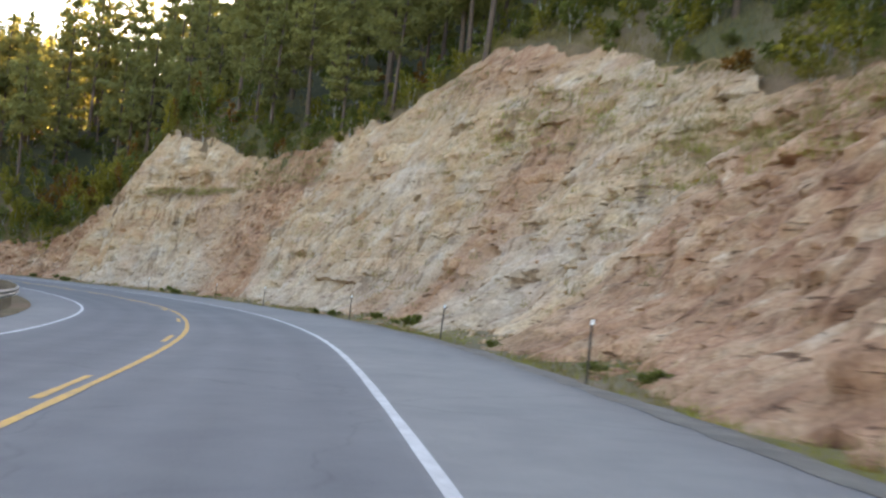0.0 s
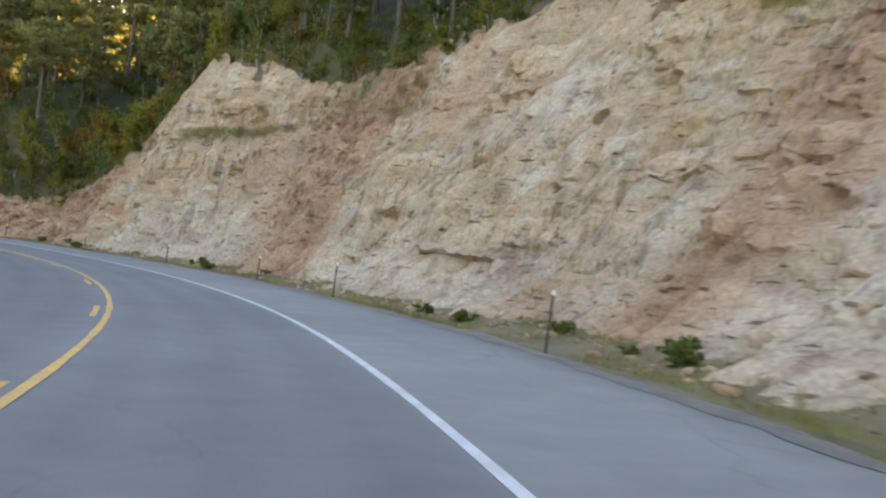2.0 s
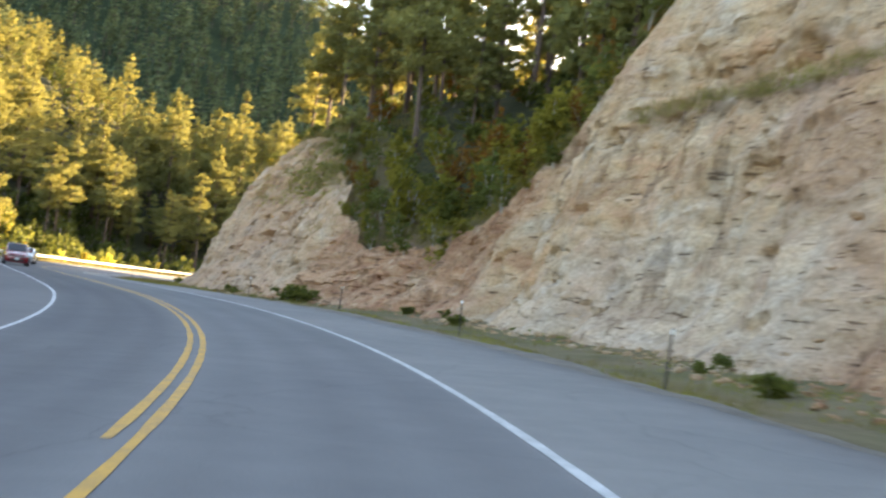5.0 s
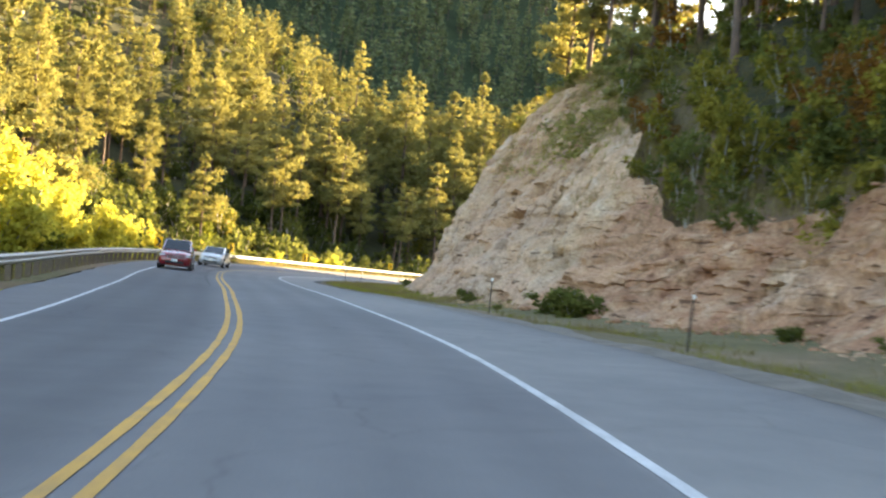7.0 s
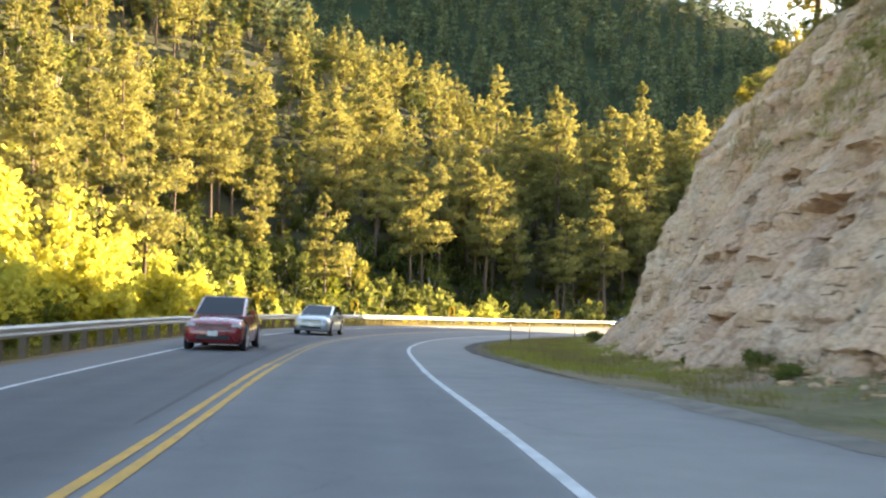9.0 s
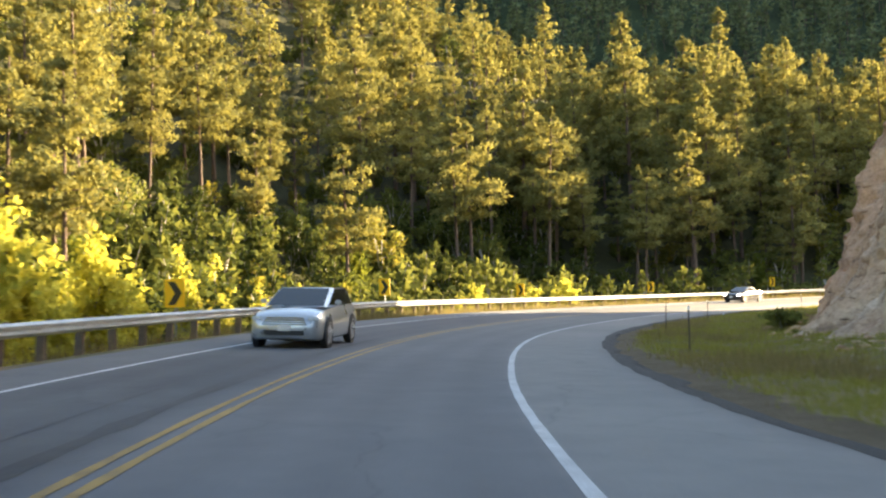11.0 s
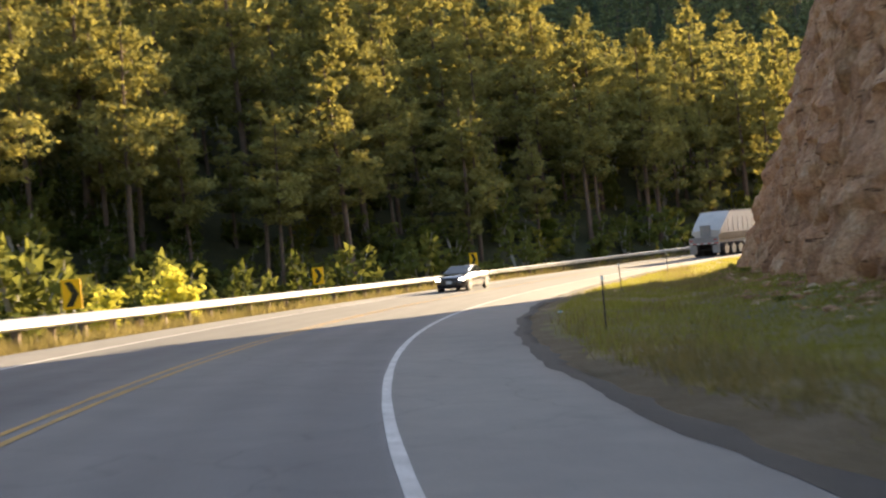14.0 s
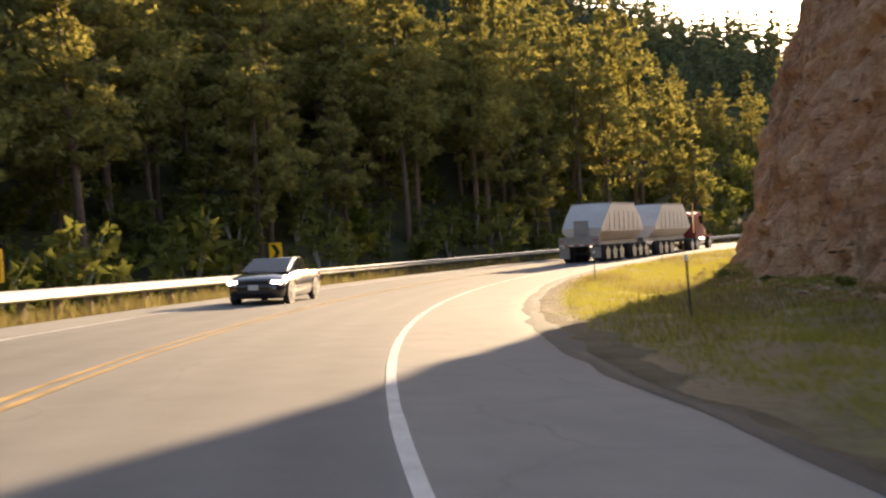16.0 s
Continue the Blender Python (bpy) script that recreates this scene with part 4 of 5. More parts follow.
PINE = [pine_shape(100 + i, h, 0.8, 7, 52, 0.27, 0.6) for i, h in enumerate((14.0, 12.0, 15.5, 11.0, 13.0, 8.5))]
FAR_PINE = [pine_shape(200 + i, h, 1.8, 5, 4, 1.25, 0.7, 3, 4) for i, h in enumerate((14.0, 11.5, 16.0))]
PINE_LABELS = ("tall ponderosa pine with an uneven clumped crown on the hillside", "mid-height pine with a bare lower trunk on the hillside", "tall slim pine with gaps in its crown", "young pine with a dense pointed crown",
               "broad pine with long limbs on the wooded slope", "small pine growing below the taller trees")

left_spots = [(s, -a, r) for s, a, r in scatter(128, 425, 24, 108, 5.5, 11) if not (s > 205 and a < 48)]
left_spots += [(s, -a, r * 0.5) for s, a, r in scatter(140, 300, 50, 106, 8.0, 14)]
left_spots += [(s, -a, r) for s, a, r in scatter(206, 352, 14.5, 48, 4.3, 13) if a > np.interp(s, [203, 214, 248, 266, 300], [30, 43, 41, 22, 17]) or (s > 228 and a > 22 and r < 0.1)]
right_spots = []
for s, o, r in scatter(-25, 184, 2.5, 66, 5.8, 12):
    foot, lean, top = cliff_at(s)
    if (113 < s < 145 and o < 13) or (o > 46 and s > 125):
        continue
    right_spots.append((s, float(foot + lean * top) + o + (1 if s < 60 else 0), r))
# single trees where the walk passes nearest, the rest as one wood
near_left = [p for p in left_spots if p[1] > -52 and 150 < p[0] < 330]
near_right = [p for p in right_spots if p[1] - float(cliff_at(p[0])[0] + cliff_at(p[0])[1] * cliff_at(p[0])[2]) < 13 and p[0] > 55 and p[0] < 215]
near_left.sort(key=lambda p: -p[1])
single = near_left[:205] + near_right[:: max(1, len(near_right) // 70)][:75]
single_set = set(single)
rest = [p for p in left_spots + right_spots if p not in single_set]
by_kind = [[] for _ in PINE]
for s, d, r in single:
    by_kind[int(r * 997) % len(PINE)].append((s, d, 0.62 + 0.66 * ((r * 7919) % 1) + ((0.34 if s < 100 else 0.52) if d > 0 else float(np.interp(s, [196, 225, 262], [0, 0.2, 0.38]))), r * 360))
for i, spots in enumerate(by_kind):
    if spots:
        place(plant("pine_tree", PINE[i], NEEDLES, BARK, PINE_LABELS[i], "pine tree", "pines on the hillsides"), spots)


def joined_wood(name, spots, shapes, label, seed, leaf=NEEDLES, bark=BARK, category="forest", limbs=False):
    """Plants too many to count, as one mesh a part. Spots: place, size, turn."""
    g = np.random.default_rng(seed)
    V, F, TV, TF, nv, ntv = [], [], [], [], 0, 0
    for p, k, turn in spots:
        v, f, tv, tf = shapes[g.integers(len(shapes))]
        if not limbs:
            n_trunk = 49 if len(tv) > 49 and shapes is not FAR_PINE else 12
            tv, tf = tv[:n_trunk], tf[: 42 if n_trunk == 49 else 8]
        c, s_ = math.cos(turn), math.sin(turn)
        rot = np.array([[c, s_, 0], [-s_, c, 0], [0, 0, 1]]) * k
        V.append(v @ rot + p)
        F.append(f + nv)
        nv += len(v)
        TV.append(tv @ rot + p)
        TF += [tuple(x + ntv for x in t) for t in tf]
        ntv += len(tv)
    root = tagged(new(name), label, category, kind="stuff")
    mesh_object("crown", np.concatenate(V), np.concatenate(F), leaf, root, kind="stuff")
    mesh_object("trunk", np.concatenate(TV), TF, bark, root, kind="stuff")


g = np.random.default_rng(5)
MID_PINE = [pine_shape(300 + i, h, 1.05, 6, 20, 0.43, 0.7) for i, h in enumerate((13.0, 11.0, 14.5, 9.5))]
joined_wood("pine_forest", [(at(s, d, ground_at(s, d) - 0.1), 0.62 + 0.66 * ((r * 7919) % 1) + ((0.34 if s < 100 else 0.52) if d > 0 else float(np.interp(s, [196, 225, 262], [0, 0.15, 0.3]) * np.interp(-d, [44, 54], [1.0, -0.2]))), r * 6.28) for s, d, r in rest], MID_PINE, "dense pine forest covering the hillsides", 21)
far_spots = []
for az in np.arange(-14, 66, 0.5):
    for r in np.arange(268, 486, 9.0):
        a2, r2 = az + g.uniform(-0.35, 0.35), r + g.uniform(-5, 5)
        if g.random() < 0.12:
            continue
        far_spots.append((np.array([HUB[0] - r2 * math.sin(radians(a2)), HUB[1] + r2 * math.cos(radians(a2)), float(mountain_height(a2, r2)) - 0.3]), g.uniform(0.7, 1.15), g.uniform(0, 6.28)))
for s, a, r in scatter(128, 345, 88, 112, 3.3, 38):
    far_spots.append((at(s, -a, float(left_height(np.array(s), np.array(-a))) - 0.2), 0.55 + 0.4 * r, r * 6.28))
joined_wood("far_forest", far_spots, FAR_PINE, "distant pine forest on the mountainside", 22, FAR_SHADE_NEEDLES)

# broad-leaved trees and shrubs
BIG_LEAF = [bush_shape(400 + i, h, w, 240, 9, 0.34) for i, (h, w) in enumerate(((8.5, 3.0), (7.0, 2.6), (6.0, 2.8)))]
NEAR_LEAF = [bush_shape(410 + i, h, w, 520, 9, 0.24, leaf=True) for i, (h, w) in enumerate(((8.0, 2.9), (6.2, 2.4)))]
SHRUB = [bush_shape(420 + i, h, w, 90, 8, 0.2) for i, (h, w) in enumerate(((2.2, 1.2), (1.6, 1.1), (3.2, 1.2)))]
NEAR_SHRUB = bush_shape(430, 2.3, 1.25, 170, 9, 0.15, leaf=True)
SAPLING = [bush_shape(440 + i, h, w, 170, 9, 0.17, 0.6, leaf=True) for i, (h, w) in enumerate(((4.4, 0.9), (3.2, 0.8)))]
place(plant("broadleaf_tree", NEAR_LEAF[0], LEAVES_YELLOW, PALE_BARK, "broad-leaved tree turning bright yellow beyond the guardrail", "tree", "yellow trees beyond the guardrail"),
      [(184.5, -15.5, 1.15, 0), (178, -15, 1.35, 80), (171.5, -16, 1.55, 200), (165, -16.5, 1.6, 140), (158, -17, 1.6, 20), (151, -18, 1.6, 260), (188, -12.5, 0.75, 30)])
place(plant("broadleaf_tree", NEAR_LEAF[1], LEAVES_YELLOW, PALE_BARK, "smaller broad-leaved tree with pale yellow-green leaves beyond the guardrail", "tree", "yellow trees beyond the guardrail"),
      [(185.5, -10.8, 0.9, 40), (181.5, -11.3, 1.05, 10), (178, -11.0, 1.0, 99), (174, -12, 1.2, 200), (168, -12.5, 1.3, 300), (189.5, -11.2, 0.75, 20), (161, -13, 1.3, 80)])
place(plant("broadleaf_tree", BIG_LEAF[1], LEAVES_GREEN, PALE_BARK, "broad-leaved tree with yellow-green leaves beside the creek", "tree", "green trees beyond the guardrail"),
      [(188, -20, 0.9, 0), (199, -21, 0.8, 70), (212, -22, 0.85, 160), (226, -21, 0.8, 250), (240, -20, 0.7, 20), (256, -21, 0.75, 90), (272, -20, 0.7, 140), (205, -25, 1.0, 30), (232, -25, 0.9, 210), (285, -21, 0.7, 10), (300, -20, 0.7, 70), (166, -10.5, 0.5, 120), (162, -10.5, 0.45, 20)])
place(plant("broadleaf_tree", BIG_LEAF[2], LEAVES_ORANGE, PALE_BARK, "broad-leaved tree with orange autumn leaves", "tree", "orange trees"),
      [(166, -16.5, 1.0, 0), (157, -17, 1.05, 90), (196, -14.5, 0.5, 200), (174, -17, 1.0, 40)])
place(plant("sapling", SAPLING[0], LEAVES_YELLOW, PALE_BARK, "slim young tree with sunlit yellow leaves behind the guardrail", "sapling", "saplings behind the guardrail"),
      [(190.5, -9.6, 1.05, 0), (195, -10.2, 0.75, 40), (198.5, -10.2, 0.85, 90), (201, -9.6, 0.75, 190), (187, -10.2, 0.9, 220), (206, -17, 1.6, 300), (203, -10.4, 0.6, 77)])
place(plant("shrub", NEAR_SHRUB, LEAVES_YELLOW, PALE_BARK, "bushy shrub with bright yellow-green leaves behind the guardrail", "shrub", "shrubs behind the guardrail"),
      [(224.5, -9.2, 1.35, 0), (222, -9.5, 1.0, 200), (232.5, -9.3, 1.3, 60), (236.5, -9.0, 1.45, 120), (239, -9.4, 1.1, 10), (180, -8.6, 0.9, 30), (173, -8.7, 0.8, 80)])

UNDER = [bush_shape(460 + i, h, w, 46, 7, 0.36) for i, (h, w) in enumerate(((3.0, 1.8), (2.0, 1.5), (4.6, 1.7)))]
g = np.random.default_rng(29)
under = [[], [], []]
slope = []
for s, a, r in scatter(132, 400, 14, 100, 3.2, 28):
    if g.random() < 0.1 + 0.25 * (a > 40):
        continue
    under[0 if r < (0.72 if s < 205 else 0.9) else 1 if r < 0.95 or s > 200 else 2].append((at(s, -a, float(left_height(np.array(s), np.array(-a))) - 0.1), (0.6 + 0.8 * g.random()) * (1.25 if s > 200 else 1), g.uniform(0, 6.28)))
# lower slope: close shrubs whose dark leaves carry the shade
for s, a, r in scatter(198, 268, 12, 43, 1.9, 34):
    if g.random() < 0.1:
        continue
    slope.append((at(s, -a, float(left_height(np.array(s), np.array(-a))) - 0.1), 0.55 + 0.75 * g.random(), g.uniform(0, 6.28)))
for s, o, r in scatter(-25, 186, 2.5, 30, 3.9, 27):
    foot, lean, top = cliff_at(s)
    d = float(foot + lean * top) + o
    under[0 if r < 0.75 else 1 if r < 0.93 else 2].append((at(s, d, float(hill_height(np.array(s), np.array(d))) - 0.1), 0.5 + 0.6 * g.random(), g.uniform(0, 6.28)))
for s, o, r in scatter(-24, 66, 0.6, 24, 2.4, 35):
    foot, lean, top = cliff_at(s)
    d = float(foot + lean * top) + o
    under[0 if r < 0.7 else 1 if r < 0.93 else 2].append((at(s, d, float(hill_height(np.array(s), np.array(d))) - 0.1), 0.4 + 0.5 * g.random(), g.uniform(0, 6.28)))
for s, o, r in scatter(76, 154, 0.2, 12, 1.6, 36):
    foot, lean, top = cliff_at(s)
    if s < 112 and o > 5:
        continue
    d = float(foot + lean * top) + o
    under[0 if r < 0.55 else 1 if r < 0.92 else 2].append((at(s, d, float(hill_height(np.array(s), np.array(d))) - 0.5), 0.3 + 0.4 * g.random(), g.uniform(0, 6.28)))
joined_wood("undergrowth", under[0], UNDER, "green leafy undergrowth below the pines", 61, UNDER_LEAVES, PALE_BARK, "undergrowth", True)
joined_wood("slope_shrubs", slope, UNDER, "dense green shrubs covering the lower slope, leaves darkened to stand for shade", 64, SLOPE_SHADE_LEAVES, PALE_BARK, "shrubs", True)
joined_wood("yellow_undergrowth", under[1], UNDER, "yellowing leafy undergrowth below the pines", 62, OLIVE_LEAVES, PALE_BARK, "undergrowth", True)
joined_wood("orange_undergrowth", under[2], UNDER, "rusty leafy undergrowth below the pines", 63, RUST_LEAVES, PALE_BARK, "undergrowth", True)

# the wooded gully between the two cuts and the brink of the hill
gully = []
g = np.random.default_rng(31)
for s, o, r in scatter(114, 138, 0.6, 24, 2.5, 32):
    foot, lean, top = cliff_at(s)
    gully.append((s, float(foot + lean * top) + o, 0.55 + 0.35 * r, r * 360))
place(plant("broadleaf_tree", BIG_LEAF[2], UNDER_LEAVES, PALE_BARK, "bushy dark green tree filling the gully between the rock cuts", "tree", "trees in the gully"), gully[1::4])
place(plant("broadleaf_tree", BIG_LEAF[1], OLIVE_LEAVES, PALE_BARK, "bushy tree turning olive yellow in the gully", "tree", "trees in the gully"), gully[0::3])
place(plant("broadleaf_tree", BIG_LEAF[0], RUST_LEAVES, PALE_BARK, "bushy tree with rusty orange leaves in the gully", "tree", "trees in the gully"), gully[2::10])
place(plant("shrub", SHRUB[1], OLIVE_LEAVES, PALE_BARK, "low olive-green shrub in the gully", "shrub", "shrubs in the gully"), gully[3::6])
brink = [[], [], []]
for s, o, r in scatter(-14, 205, 0.7, 5.5, 2.2, 33):
    foot, lean, top = cliff_at(s)
    if 114 < s < 138 or g.random() < 0.45:
        continue
    brink[int(r * 10) % 3 if r < 0.86 else 1].append((s, float(foot + lean * top) + o, 0.5 + 0.7 * r, r * 360))
place(plant("shrub", SHRUB[0], UNDER_LEAVES, PALE_BARK, "dark green shrub along the brink of the rock cut", "shrub", "shrubs along the brink"), brink[0])
place(plant("shrub", SHRUB[1], OLIVE_LEAVES, PALE_BARK, "yellowing shrub along the brink of the rock cut", "shrub", "shrubs along the brink"), brink[1][::3])
place(plant("shrub", SHRUB[2], OLIVE_LEAVES, PALE_BARK, "tall olive-green shrub along the brink of the rock cut", "shrub", "shrubs along the brink"), brink[2])


def grass(name, spots, mat, label, size, per, seed):
    """Spots are world places with a size each."""
    p = np.array([q[:3] for q in spots])
    k = np.array([q[3] for q in spots])[:, None]
    g = np.random.default_rng(seed)
    n = len(p)
    c = np.repeat(p, per, 0) + g.normal(0, 0.09, (n * per, 3)) * np.array([1, 1, 0.1]) * np.repeat(k, per, 0) * 2
    a = np.array([0, 0, 1.0]) + g.normal(0, 0.38, (n * per, 3))
    L = size * g.uniform(0.5, 1.25, (n * per, 1)) * np.repeat(k, per, 0)
    b = g.normal(0, 1, (n * per, 3)) * np.array([1, 1, 0.1])
    b /= np.linalg.norm(b, axis=1)[:, None]
    w = 0.005 + 0.03 * L
    v = np.stack([c - b * w, c + b * w, c + a * L], 1).reshape(-1, 3)
    i = np.arange(n * per)[:, None] * 3
    ob = mesh_object(name, v, np.concatenate([i, i + 1, i + 2], 1), mat, kind="stuff")
    return tagged(ob, label, "grass")


g = np.random.default_rng(41)
verge_spots, dry_spots = [], []
for _ in range(8200):
    s = g.uniform(-25, 205)
    foot, lean, top = cliff_at(s)
    d = float(foot + lean * top) + 9 * g.random() ** 1.6
    dry_spots.append((*at(s, d, hill_height(np.array(s), np.array(d))).tolist(), 1.0 + 1.6 * g.random()))
for s in np.arange(4, 330, 0.16):
    foot = float(cliff_at(s)[0])
    edge = float(EDGE_R(s))
    for _ in range(4 if s < 150 else 16):
        d = edge + (0.8 if s < 140 else 0.9) + (foot - 0.3 - edge) * g.random() ** (1.0 if s > 150 else 1.3)
        patch = float(vnoise(s * 0.22, d * 0.5, 12.0))
        if s < 150 and patch < -0.1:
            continue
        q = (*at(s, d, verge_height(np.array(s), np.array(d))).tolist(), 0.6 + 0.7 * g.random())
        (verge_spots if patch + g.normal(0, 0.25) > (0.15 if s < 150 else -0.35) else dry_spots).append(q)
for s in np.arange(90, 330, 0.2):
    for _ in range(3):
        d = -6.9 - 2.6 * g.random() ** 1.5
        dry_spots.append((*at(s, d, left_height(np.array(s), np.array(d))).tolist(), 0.7 + 1.1 * g.random()))
for s in np.arange(192, 330, 0.12):
    for _ in range(3):
        d = -6.15 - 1.3 * g.random()
        dry_spots.append((*at(s, d, left_height(np.array(s), np.array(d))).tolist(), 0.9 + 1.2 * g.random()))
grass("verge_grass", verge_spots, GREEN_GRASS, "short green grass on the verge", 0.105, 20, 1)
grass("dry_grass", dry_spots, DRY_GRASS, "dry straw-coloured grass beside the road", 0.22, 12, 2)


# plants that cling to the ledges of the cut
def ledge_spots(boxes, seed):
    g = np.random.default_rng(seed)
    out = []
    for s0, s1, h0, h1, n in boxes:
        for _ in range(n):
            s, h = g.uniform(s0, s1), g.uniform(h0, h1)
            foot, lean, top = cliff_at(s)
            if h < top:
                out.append((*at(s, foot + lean * h - 0.35, h).tolist(), 0.6 + 0.9 * g.random()))
    return out


grass("ledge_grass", ledge_spots(((94, 103, 9.7, 10.2, 80), (102, 111, 9.9, 10.5, 90), (38, 62, 9, 14, 260), (60, 72, 14, 18, 120), (80, 94, 10, 13, 200), (24, 40, 7, 10, 200), (62, 78, 2, 7, 60), (26, 60, 0.5, 8, 90), (148, 178, 9, 16, 800), (142, 150, 5, 9, 120)), 51), DRY_GRASS, "dry grass growing on ledges of the rock cut", 0.3, 14, 3)
grass("ledge_green_grass", ledge_spots(((44, 58, 10, 14.5, 110), (148, 172, 8, 14, 380), (96, 110, 9.7, 10.4, 60), (20, 40, 6, 9, 90)), 52), GREEN_GRASS, "green tufts on ledges of the rock cut", 0.28, 14, 4)
foot_spots = []
g = np.random.default_rng(53)
for s in np.concatenate([g.uniform(18, 60, 9), g.uniform(80, 130, 11), g.uniform(140, 165, 10), g.uniform(190, 262, 9)]):
    foot_spots.append((s, float(cliff_at(s)[0]) - g.uniform(0.6, 2.4), g.uniform(0.4, 0.95) * (0.7 if s > 180 else 1), g.uniform(0, 360)))
foot_spots += [(199, 12.6, 1.5, 40), (202.5, 12.9, 1.1, 120), (136.5, 13.6, 2.1, 10), (138.5, 13.4, 1.6, 80)]
LOW = bush_shape(470, 0.75, 0.75, 110, 8, 0.12, 1.0, 0.02)
place(plant("shrub", LOW, UNDER_LEAVES, PALE_BARK, "low green shrub at the foot of the rock cut", "shrub", "shrubs at the foot of the cut"), foot_spots)


# loose stones at the foot and on the face
def rock_shape(seed, n=1):
    bm = bmesh.new()
    bmesh.ops.create_icosphere(bm, subdivisions=1, radius=1.0)
    g = np.random.default_rng(seed)
    for v in bm.verts:
        v.co *= g.uniform(0.62, 1.15)
        v.co.z *= 0.62
    bm.verts.ensure_lookup_table()
    V = np.array([v.co[:] for v in bm.verts])
    F = np.array([[v.index for v in f.verts] for f in bm.faces])
    bm.free()
    return V, F


STONES = [rock_shape(60 + i) for i in range(6)]


def stones(name, spots, label, seed):
    g = np.random.default_rng(seed)
    V, F, R, nv = [], [], [], 0
    for p, k, red in spots:
        v, f = STONES[g.integers(6)]
        a = g.uniform(0, 6.28)
        rot = np.array([[math.cos(a), math.sin(a), 0], [-math.sin(a), math.cos(a), 0], [0, 0, 1]])
        V.append((v * g.uniform(0.6, 1.4, 3)) @ rot * k + p)
        F.append(f + nv)
        R.append(np.full(len(v), red))
        nv += len(v)
    ob = mesh_object(name, np.concatenate(V), np.concatenate(F), ROCK, kind="stuff")
    att = ob.data.attributes.new("red", "FLOAT", "POINT")
    att.data.foreach_set("value", np.concatenate(R).astype(np.float32))
    att = ob.data.attributes.new("tone", "FLOAT", "POINT")
    att.data.foreach_set("value", np.repeat(g.uniform(0.2, 0.8, len(R)), 12).astype(np.float32)[: nv])
    return tagged(ob, label, "stones")


g = np.random.default_rng(71)
spots = []
for _ in range(4200):
    s = g.uniform(5, 290)
    foot = float(cliff_at(s)[0])
    d = foot - 2.6 + 3.0 * g.random() ** 0.7
    r = float(redness(np.array(s), np.array(1.0)))
    spots.append((at(s, d, verge_height(np.array(s), np.array(d)) + 0.02), 0.05 + 0.22 * g.random() ** 4, r))
for _ in range(380):
    s = g.uniform(-5, 44) if g.random() < 0.6 else g.uniform(80, 94) if g.random() < 0.5 else g.uniform(120, 148)
    foot, lean, top = cliff_at(s)
    h = float(top) * g.random() ** 1.4
    spots.append((at(s, float(foot + lean * h) - 0.5, h), 0.06 + 0.2 * g.random() ** 3, float(redness(np.array(s), np.array(h))) * g.uniform(0.5, 1)))
for _ in range(420):
    s = g.uniform(186, 270)
    d = float(cliff_at(s)[0]) - 0.4 - 2.2 * g.random() ** 1.5
    spots.append((at(s, d, verge_height(np.array(s), np.array(d))), 0.06 + 0.2 * g.random() ** 3, 0.1))
stones("loose_stones", spots, "loose broken stones fallen to the foot of the rock cut", 72)


def bottle(s, d, turn):
    root = tagged(new("plastic_bottle"), "empty clear plastic bottle with a teal label lying in the grass", "litter")
    lying = pose(0, 0, 0.045, 0, 90, 0)
    bm = tube_bm(0.036, 0.036, 0.15, lying, 16)
    tube_bm(0.036, 0.013, 0.05, lying @ pose(0, 0, 0.1), 16, bm)
    part("bottle_body", bm, BOTTLE_CLEAR, root, smooth=True)
    part("label", tube_bm(0.037, 0.037, 0.07, lying @ pose(0, 0, -0.01), 16), BOTTLE_TEAL, root, "teal paper label")
    part("cap", tube_bm(0.015, 0.015, 0.02, lying @ pose(0, 0, 0.135), 12), REFLECTOR, root, "white screw cap")
    root.matrix_basis = stand(s, d, float(verge_height(np.array(s), np.array(d))) + 0.06, turn, False)


BOTTLE_CLEAR = simple("cloudy_plastic", (0.62, 0.66, 0.68), 0.25, vary=0.08)
BOTTLE_TEAL = simple("teal_label", (0.05, 0.32, 0.34), 0.5, vary=0.08)
bottle(227.2, 7.1, 60)

# ---- vehicles ----
PAINT_RED = simple("red_car_paint", (0.22, 0.012, 0.014), 0.28, 0.1, 0.08, 2, coat=0.8)
PAINT_SILVER = simple("silver_car_paint", (0.42, 0.44, 0.46), 0.3, 0.55, 0.06, 2, coat=0.8)
PAINT_DARK = simple("dark_car_paint", (0.018, 0.012, 0.013), 0.22, 0.1, 0.1, 2, coat=1.0)
CHROME = simple("chrome", (0.7, 0.7, 0.7), 0.12, 1.0, 0.04)
LAMP_CLEAR = simple("headlamp_glass", (0.75, 0.77, 0.78), 0.12, 0.3, 0.04)
LAMP_LIT = glow_material("lit_headlamp", (1.0, 0.93, 0.8), 6.0)
LAMP_RED = simple("tail_lamp_glass", (0.5, 0.02, 0.015), 0.2, vary=0.05)
PLATE = simple("plate", (0.6, 0.6, 0.58), 0.5, vary=0.05)


